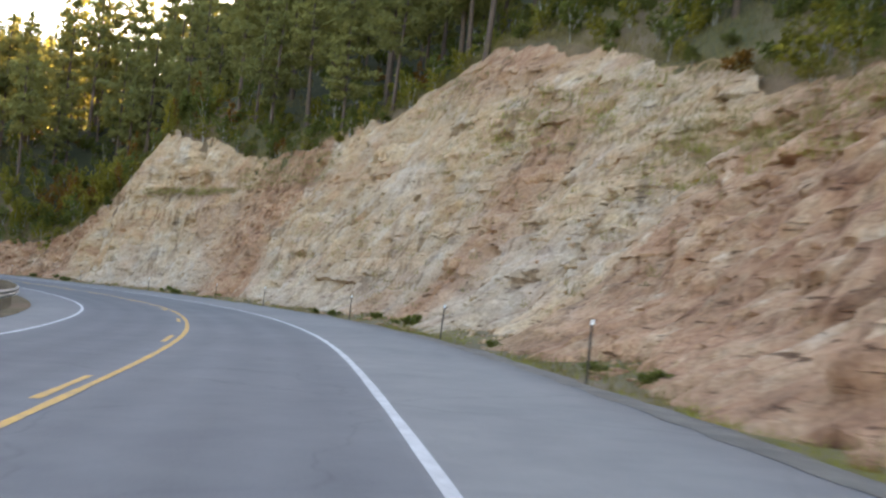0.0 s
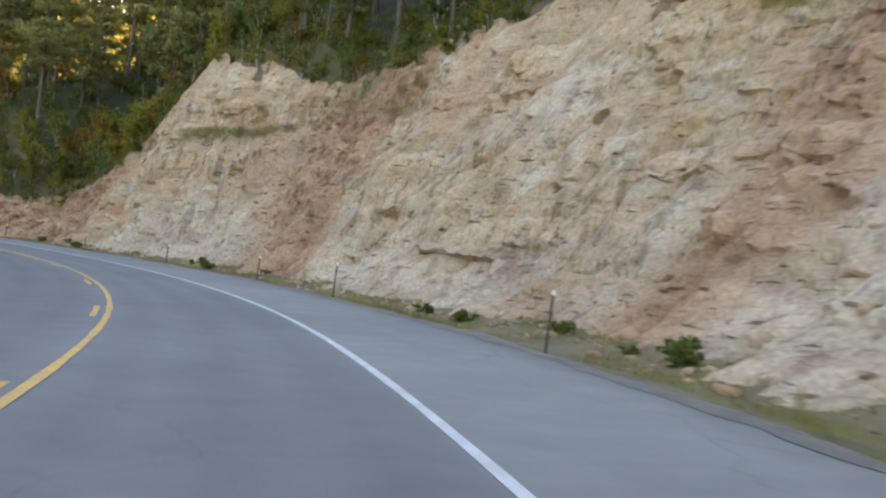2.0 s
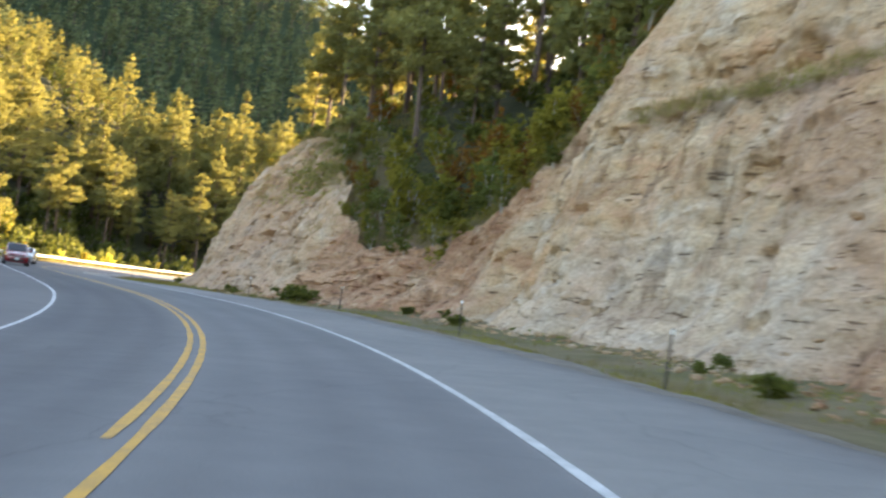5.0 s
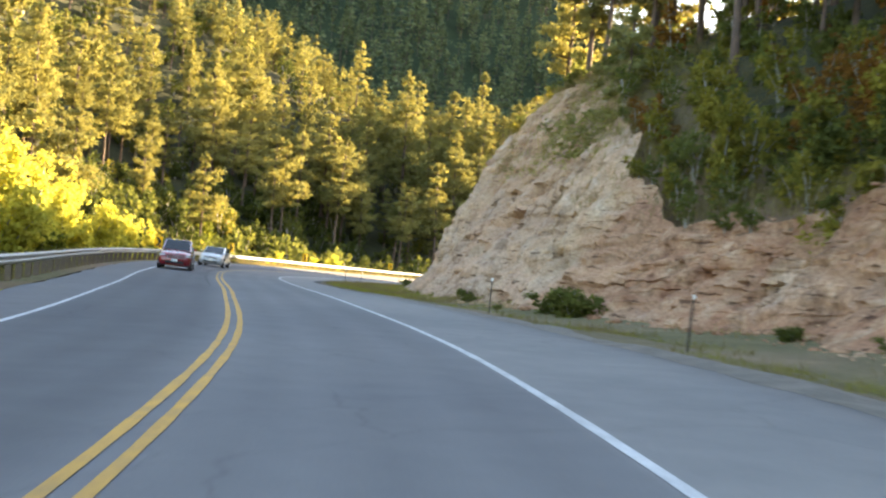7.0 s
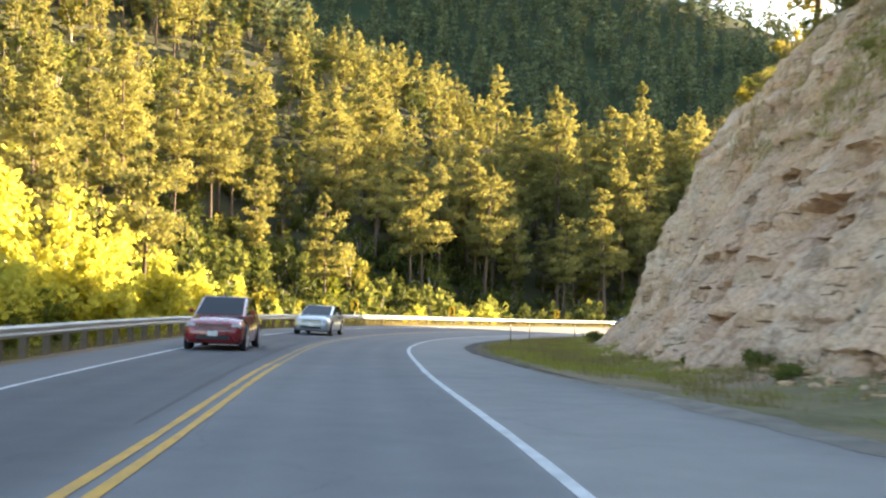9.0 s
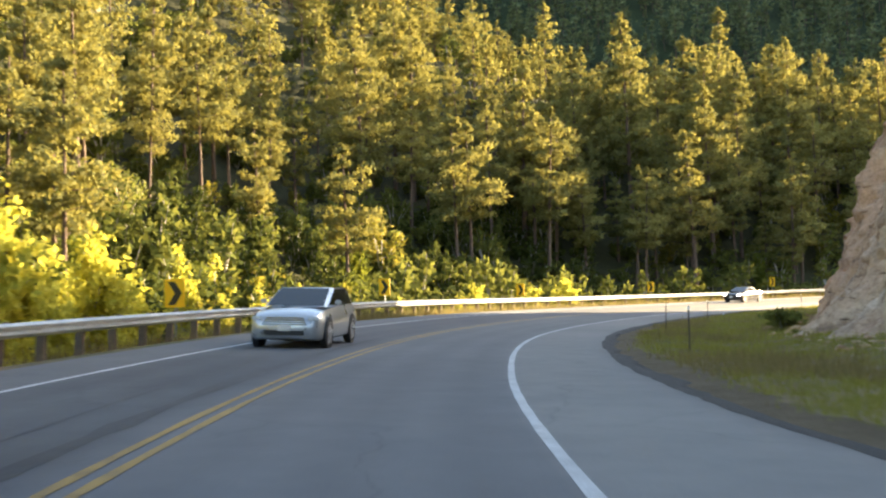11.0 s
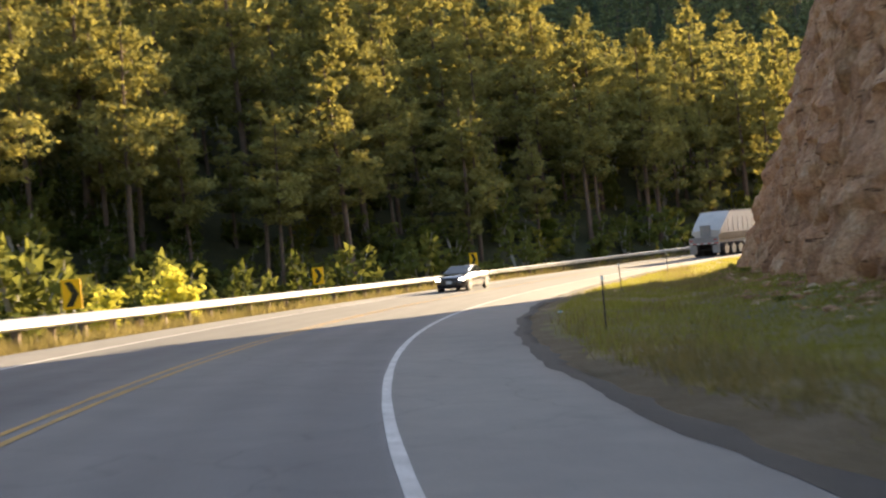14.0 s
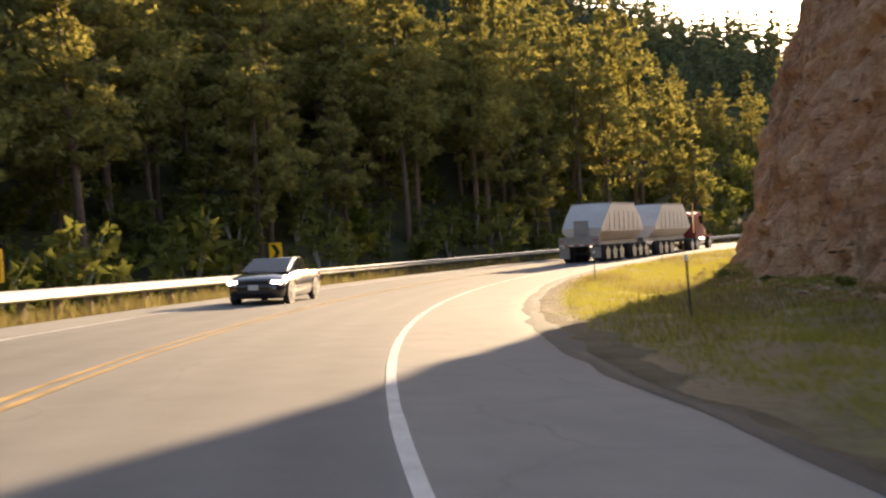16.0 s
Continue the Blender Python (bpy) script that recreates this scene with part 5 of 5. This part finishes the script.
def wheel(parent, x, y, r, w, rim=True):
    bm = tube_bm(r, r, w, pose(x, y, r, 0, 90, 0), 28)
    bmesh.ops.bevel(bm, geom=[e for e in bm.edges if e.is_manifold and e.calc_face_angle(0) > 1], offset=r * 0.12, segments=3, affect="EDGES")
    ty = part("wheel", bm, TYRE, parent, smooth=True)
    side = 1 if x > 0 else -1
    bm = tube_bm(r * 0.64, r * 0.64, 0.02, pose(x + side * (w / 2 + 0.004), y, r, 0, 90, 0), 24)
    tube_bm(r * 0.2, r * 0.14, 0.05, pose(x + side * (w / 2 + 0.02), y, r, 0, 90, 0), 12, bm)
    for k in range(5):
        m = pose(x + side * (w / 2 + 0.012), y, r, 360 / 5 * k, 0, 0)
        bmesh.ops.create_cube(bm, size=1, matrix=m @ Matrix.Diagonal((0.03, r * 0.16, r * 1.1, 1)) @ Matrix.Translation((0, 0, 0.25)))
    part("rim", bm, RIM, ty, "metal wheel rim")


def loft(name, sections, mat, parent, label=""):
    """A closed body from rings of the same number of points."""
    n = len(sections[0])
    v = [p for sec in sections for p in sec]
    f = [(a * n + k, a * n + (k + 1) % n, (a + 1) * n + (k + 1) % n, (a + 1) * n + k) for a in range(len(sections) - 1) for k in range(n)]
    f += [tuple(range(n))[::-1], tuple((len(sections) - 1) * n + k for k in range(n))]
    ob = mesh_object(name, v, f, mat, parent, smooth=False, label=label)
    me = ob.data
    bm = bmesh.new()
    bm.from_mesh(me)
    bmesh.ops.recalc_face_normals(bm, faces=list(bm.faces))
    bm.to_mesh(me)
    bm.free()
    me.shade_smooth()
    me.set_sharp_from_angle(angle=radians(38))
    return ob


def ring(y, half, low, high, tuck=0.88, crown=0.03):
    """A body ring across the car at y: flat floor, bulging sides, crowned top."""
    pts = []
    for x, z in ((0.0, low), (0.86, low), (0.96, low + 0.06), (1.0, low + 0.35 * (high - low)), (0.985, low + 0.7 * (high - low)), (tuck, high - 0.03), (0.5, high + crown * 0.7), (0.0, high + crown)):
        pts.append((x * half, y, z))
    return pts + [(-x, y, z) for x, _, z in reversed(pts[1:-1])]


def car(name, length, width, height, hood, deck, paint, label, category, lit=False, suv=False, pickup=False):
    """The nose looks to -y."""
    root = tagged(new(name), label, category)
    hw, L = width / 2, length / 2
    belt = hood + 0.06
    if suv:
        prof = [(-L, 0.74, 0.38, 0.6), (-L + 0.06, 0.86, 0.27, hood - 0.24), (-L + 0.2, 0.94, 0.22, hood - 0.15), (-L + 0.6, 0.985, 0.2, hood - 0.05), (-1.0, 1, 0.2, hood + 0.03), (-0.3, 1, 0.2, belt), (1.0, 1, 0.2, belt + 0.02), (L - 0.5, 0.985, 0.22, belt + 0.02), (L - 0.1, 0.96, 0.3, belt), (L, 0.9, 0.4, belt - 0.2)]
    else:
        prof = [(-L, 0.74, 0.34, 0.55), (-L + 0.06, 0.85, 0.25, hood - 0.24), (-L + 0.22, 0.94, 0.2, hood - 0.15), (-L + 0.6, 0.98, 0.17, hood - 0.05), (-0.95, 1, 0.17, hood + 0.02), (-0.3, 1, 0.17, belt), (0.9, 1, 0.17, belt), (L - 0.8, 0.985, 0.18, deck), (L - 0.12, 0.95, 0.24, deck - 0.03), (L, 0.88, 0.34, deck - 0.25)]
    loft("body", [ring(y, hw * k, lo, hi) for y, k, lo, hi in prof], paint, root)
    # cabin: glass house under a painted roof
    back = L - 0.25 if suv else L - 1.15
    if pickup:
        back = 0.75
    top = height - 0.05
    z0 = belt - 0.02
    front_base, front_top = -1.35, -0.15
    back_top = back - (0.35 if suv else 0.55)
    low = [(front_base, hw * 0.87), (back, hw * 0.87)]
    hi = [(front_top, hw * 0.77), (back_top, hw * 0.74)]
    verts = []
    for (y, w), z in ((low[0], z0), (low[1], z0), (hi[1], top), (hi[0], top)):
        verts += [(-w, y, z), (w, y, z)]
    #  0,1 front low; 2,3 back low; 4,5 back top; 6,7 front top
    loftv = [Vector(v) for v in verts]

    def pane(nm, ids, inset, lab):
        c = sum((loftv[i] for i in ids), Vector()) / 4
        nrm = (loftv[ids[1]] - loftv[ids[0]]).cross(loftv[ids[2]] - loftv[ids[0]]).normalized()
        if nrm.dot(c - Vector((0, 0.2, z0))) < 0:
            nrm = -nrm
        ring_in = [c + (loftv[i] - c) * inset + nrm * 0.006 for i in ids]
        ring_out = [p + nrm * 0.006 for p in ring_in]
        bm = bmesh.new()
        a = [bm.verts.new(p) for p in ring_in]
        b = [bm.verts.new(p) for p in ring_out]
        bm.faces.new(b)
        bm.faces.new(a[::-1])
        for k in range(4):
            bm.faces.new((a[k], a[(k + 1) % 4], b[(k + 1) % 4], b[k]))
        bmesh.ops.recalc_face_normals(bm, faces=list(bm.faces))
        part(nm, bm, GLASS, root, lab)

    bm = bmesh.new()
    bv = [bm.verts.new(v) for v in verts]
    for ids in ((0, 1, 7, 6), (2, 4, 5, 3), (6, 7, 5, 4), (0, 6, 4, 2), (1, 3, 5, 7)):
        bm.faces.new([bv[i] for i in ids])
    bmesh.ops.recalc_face_normals(bm, faces=list(bm.faces))
    bmesh.ops.bevel(bm, geom=[e for e in bm.edges if not e.is_boundary], offset=0.05, segments=3, affect="EDGES")
    part("cabin", bm, paint, root, smooth=True)
    pane("windshield", (0, 1, 7, 6), 0.9, "dark windshield")
    pane("rear_window", (2, 3, 5, 4), 0.86, "dark rear window")
    pane("side_window", (0, 2, 4, 6), 0.86, "dark side window")
    pane("side_window", (1, 3, 5, 7), 0.86, "dark side window")
    r = 0.36 if suv or pickup else 0.315
    for x in (-1, 1):
        for y in (-L + 0.88, L - 0.92):
            wheel(root, x * (hw - 0.1), y, r, 0.21)
            bm = tube_bm(r + 0.06, r + 0.06, 0.16, pose(x * (hw - 0.065), y, r + 0.02, 0, 90, 0), 24)
            part("wheel_arch", bm, BLACK_PLASTIC, root)
    for x in (-1, 1):
        bm = box_bm((0.34, 0.3, 0.12), (x * hw * 0.72, -L + 0.2, hood - 0.25), 0.04)
        bmesh.ops.rotate(bm, verts=list(bm.verts), cent=(x * hw * 0.72, -L + 0.2, hood - 0.25), matrix=Matrix.Rotation(x * radians(24), 3, 'Z'))
        part("headlamp", bm, LAMP_LIT if lit else LAMP_CLEAR, root, "clear headlamp")
        bm = box_bm((0.24, 0.1, 0.2), (x * hw * 0.78, L - 0.05, deck - 0.22), 0.03)
        part("tail_lamp", bm, LAMP_RED, root, "red tail lamp")
        bm = box_bm((0.17, 0.1, 0.12), (x * (hw + 0.05), -0.72, belt + 0.1), 0.03)
        part("wing_mirror", bm, paint, root)
    bm = bmesh.new()
    for k in range(4):
        box_bm((hw * (1.2 - 0.06 * k), 0.1, 0.028), (0, -L + 0.035 + 0.012 * k, hood - 0.38 + 0.055 * k), 0.008, bm)
    part("grille", bm, CHROME if suv else BLACK_PLASTIC, root, "front grille with slats")
    bm = box_bm((hw * 1.1, 0.1, 0.14), (0, -L + 0.03, 0.42), 0.02)
    part("lower_intake", bm, BLACK_PLASTIC, root, "black lower air intake")
    bm = box_bm((0.31, 0.015, 0.15), (0, -L - 0.028, 0.53), 0.004)
    part("number_plate", bm, PLATE, root, "pale blank number plate")
    if pickup:
        for x in (-1, 1):
            bm = box_bm((0.09, L - 0.85, 0.3), (x * (hw - 0.06), 0.9 + (L - 0.85) / 2 - 0.1, belt + 0.08), 0.03)
            part("bed_side", bm, paint, root)
        bm = box_bm((width - 0.1, 0.07, 0.32), (0, L - 0.06, belt + 0.06), 0.03)
        part("tailgate", bm, paint, root)
    return root


def park(root, s, d, turn):
    root.matrix_basis = stand(s, d, 0.005, turn)


park(car("red_pickup", 4.9, 1.85, 1.72, 1.02, 1.05, PAINT_RED, "dark red car with a black grille in the oncoming lane", "car", suv=True), 159, -2.5, 0)
park(car("silver_suv", 4.8, 1.9, 1.58, 1.0, 1.04, PAINT_SILVER, "silver crossover car with chrome grille in the oncoming lane", "car", suv=True), 180.8, -2.1, 0)
park(car("dark_sedan", 4.7, 1.8, 1.44, 0.92, 0.98, PAINT_DARK, "black sedan with headlamps glinting in the oncoming lane", "car", lit=True), 256.5, -2.1, 0)

TRAILER_ALU = simple("brushed_aluminium", (0.52, 0.51, 0.48), 0.5, 0.2, 0.1, 1.2)
TRAILER_GREY = simple("trailer_grey", (0.30, 0.30, 0.295), 0.5, 0.3, 0.15, 2)
TRUCK_RED = simple("truck_red", (0.23, 0.03, 0.025), 0.35, 0.1, 0.12, 2, coat=0.5)
STRIPE_RED = simple("reflective_red", (0.6, 0.04, 0.03), 0.4, vary=0.05)
STRIPE_WHITE = simple("reflective_white", (0.8, 0.8, 0.78), 0.4, vary=0.05)


def hopper(y0, length, parent):
    """A bulk hopper: upright middle, sides drawn in below, sloped ends; y0 is its rear."""
    top, rail, low, hw = 3.35, 1.9, 1.25, 1.27
    y1 = y0 + length
    outer = [(y0 + 0.1, hw * 0.98, rail), (y0 + 1.75, hw, top), (y1 - 1.75, hw, top), (y1 - 0.1, hw * 0.98, rail)]
    sections = []
    for y, w, hi in ((y0, 0.96, 1.95), (y0 + 0.9, 1.0, 2.75), (y0 + 1.7, 1.0, top), (y0 + length / 2, 1.0, top + 0.02), (y1 - 1.7, 1.0, top), (y1 - 0.9, 1.0, 2.75), (y1, 0.96, 1.95)):
        w *= hw
        sections.append([(0, y, low), (w * 0.55, y, low), (w * 0.98, y, rail - 0.15), (w, y, max(rail, hi - 0.35)), (w * 0.985, y, hi), (w * 0.5, y, hi + 0.05), (0, y, hi + 0.06),
                         (-w * 0.5, y, hi + 0.05), (-w * 0.985, y, hi), (-w, y, max(rail, hi - 0.35)), (-w * 0.98, y, rail - 0.15), (-w * 0.55, y, low)])
    loft("hopper", sections, TRAILER_ALU, parent, "pale brushed-metal hopper with sloped ends")
    bm = bmesh.new()
    for x in (-1, 1):
        box_bm((0.09, length - 3.3, 0.1), (x * (hw - 0.02), y0 + length / 2, top + 0.03), 0.02, bm)
    for y in np.linspace(y0 + 1.75, y1 - 1.75, 5):
        box_bm((2 * hw, 0.05, 0.05), (0, y, top + 0.08), 0, bm)
    part("top_rail", bm, TRAILER_GREY, parent)
    for y in np.linspace(y0 + 1.2, y1 - 1.2, 7):
        for x in (-1, 1):
            bm = box_bm((0.035, 0.06, 1.1), (x * (hw + 0.005), float(y), 2.35), 0.008)
            part("side_rib", bm, TRAILER_ALU, parent)


def trailer(y0, length, axles, parent, rear):
    hopper(y0 + 0.5, length - 1.2, parent)
    for x in (-0.5, 0.5):
        bm = box_bm((0.14, length, 0.28), (x, y0 + length / 2, 1.1), 0.015)
        part("chassis_beam", bm, TRAILER_GREY, parent)
    for y in axles:
        for x in (-1, 1):
            wheel(parent, x * 1.06, y, 0.5, 0.5)
        bm = tube_bm(0.08, 0.08, 2.0, pose(0, y, 0.5, 0, 90, 0), 10)
        part("axle", bm, BLACK_PLASTIC, parent)
    if rear:
        bm = box_bm((2.5, 0.12, 0.55), (0, y0 + 0.05, 1.22), 0.03)
        part("rear_bumper", bm, TRAILER_GREY, parent, "grey rear panel")
        for k in range(8):
            bm = box_bm((0.29, 0.01, 0.055), (-1.05 + 0.3 * k, y0 - 0.018, 1.02), 0)
            part("reflective_strip", bm, STRIPE_RED if k % 2 else STRIPE_WHITE, parent, "red and white reflective strip")
        for x in (-1.08, -0.92, 0.92, 1.08):
            bm = tube_bm(0.055, 0.05, 0.03, pose(x, y0 - 0.025, 1.28, 90, 0, 0), 14)
            part("tail_lamp", bm, LAMP_RED, parent, "round red tail lamp")
        for x in (-0.95, 0.95):
            bm = box_bm((0.62, 0.03, 0.62), (x, y0 + 0.1, 0.58), 0.01)
            part("mud_flap", bm, TRAILER_GREY, parent, "grey mud flap")
        bm = box_bm((0.9, 0.06, 0.9), (0, y0 + 0.42, 1.95), 0.03)
        part("rear_hatch", bm, TRAILER_GREY, parent, "square rear hatch")


def truck(s, d):
    root = tagged(new("hopper_truck"), "red semi truck pulling two pale metal hopper trailers", "truck")
    trailer(0.0, 8.6, (1.1, 2.25, 3.4, 5.7, 6.85, 8.0), root, True)
    bm = box_bm((0.12, 1.6, 0.14), (0, 9.2, 0.85), 0.01)
    part("drawbar", bm, TRAILER_GREY, root)
    trailer(9.8, 9.2, (11.0, 12.2, 13.4), root, False)
    y = 18.2
    for x in (-0.42, 0.42):
        bm = box_bm((0.12, 6.6, 0.26), (x, y + 2.6, 0.95), 0.015)
        part("chassis_beam", bm, BLACK_PLASTIC, root)
    for q in (y + 0.3, y + 1.6):
        for x in (-1, 1):
            wheel(root, x * 1.02, q, 0.51, 0.5)
    for x in (-1, 1):
        wheel(root, x * 1.05, y + 5.3, 0.51, 0.28)
    def cab_ring(q, w, lo, hi):
        return [(0, q, lo), (w, q, lo), (w, q, lo + 0.6 * (hi - lo)), (w * 0.93, q, hi - 0.05), (w * 0.6, q, hi), (0, q, hi), (-w * 0.6, q, hi), (-w * 0.93, q, hi - 0.05), (-w, q, lo + 0.6 * (hi - lo)), (-w, q, lo)]
    loft("cab", [cab_ring(y + 1.9, 1.1, 0.9, 2.75), cab_ring(y + 3.1, 1.12, 0.9, 2.95), cab_ring(y + 3.8, 1.1, 0.9, 2.9), cab_ring(y + 4.25, 1.06, 0.9, 2.0)], TRUCK_RED, root, "dark red cab")
    loft("hood", [cab_ring(y + 4.2, 0.9, 0.85, 1.95), cab_ring(y + 5.6, 0.78, 0.85, 1.8), cab_ring(y + 6.2, 0.7, 0.85, 1.6)], TRUCK_RED, root, "dark red hood")
    for x in (-1, 1):
        bm = box_bm((0.03, 0.75, 0.6), (x * 1.115, y + 3.35, 2.3), 0.05)
        part("side_window", bm, GLASS, root, "dark side window")
        bm = tube_bm(0.07, 0.07, 2.2, pose(x * 0.98, y + 1.75, 2.45), 14)
        part("exhaust_stack", bm, CHROME, root, "chrome exhaust stack")
        bm = tube_bm(0.31, 0.31, 1.3, pose(x * 0.98, y + 3.0, 0.75, 90, 0, 0), 20)
        part("fuel_tank", bm, CHROME, root, "shiny fuel tank")
        bm = box_bm((0.46, 1.3, 0.1), (x * 0.98, y + 5.3, 1.12), 0.05)
        part("front_fender", bm, TRUCK_RED, root)
        bm = box_bm((0.14, 0.1, 0.42), (x * 1.42, y + 4.1, 2.25), 0.03)
        part("wing_mirror", bm, CHROME, root)
    bm = box_bm((1.9, 0.03, 0.55), (0, y + 1.88, 2.3), 0.02)
    part("rear_window", bm, GLASS, root, "dark rear window")
    bm = box_bm((1.2, 0.08, 0.9), (0, y + 6.22, 1.2), 0.03)
    part("grille", bm, CHROME, root)
    bm = box_bm((2.3, 0.15, 0.35), (0, y + 6.35, 0.62), 0.04)
    part("front_bumper", bm, CHROME, root)
    root.matrix_basis = stand(s, d, 0.005, -4) @ Matrix.Scale(1.1, 4)


truck(292, 2.0)
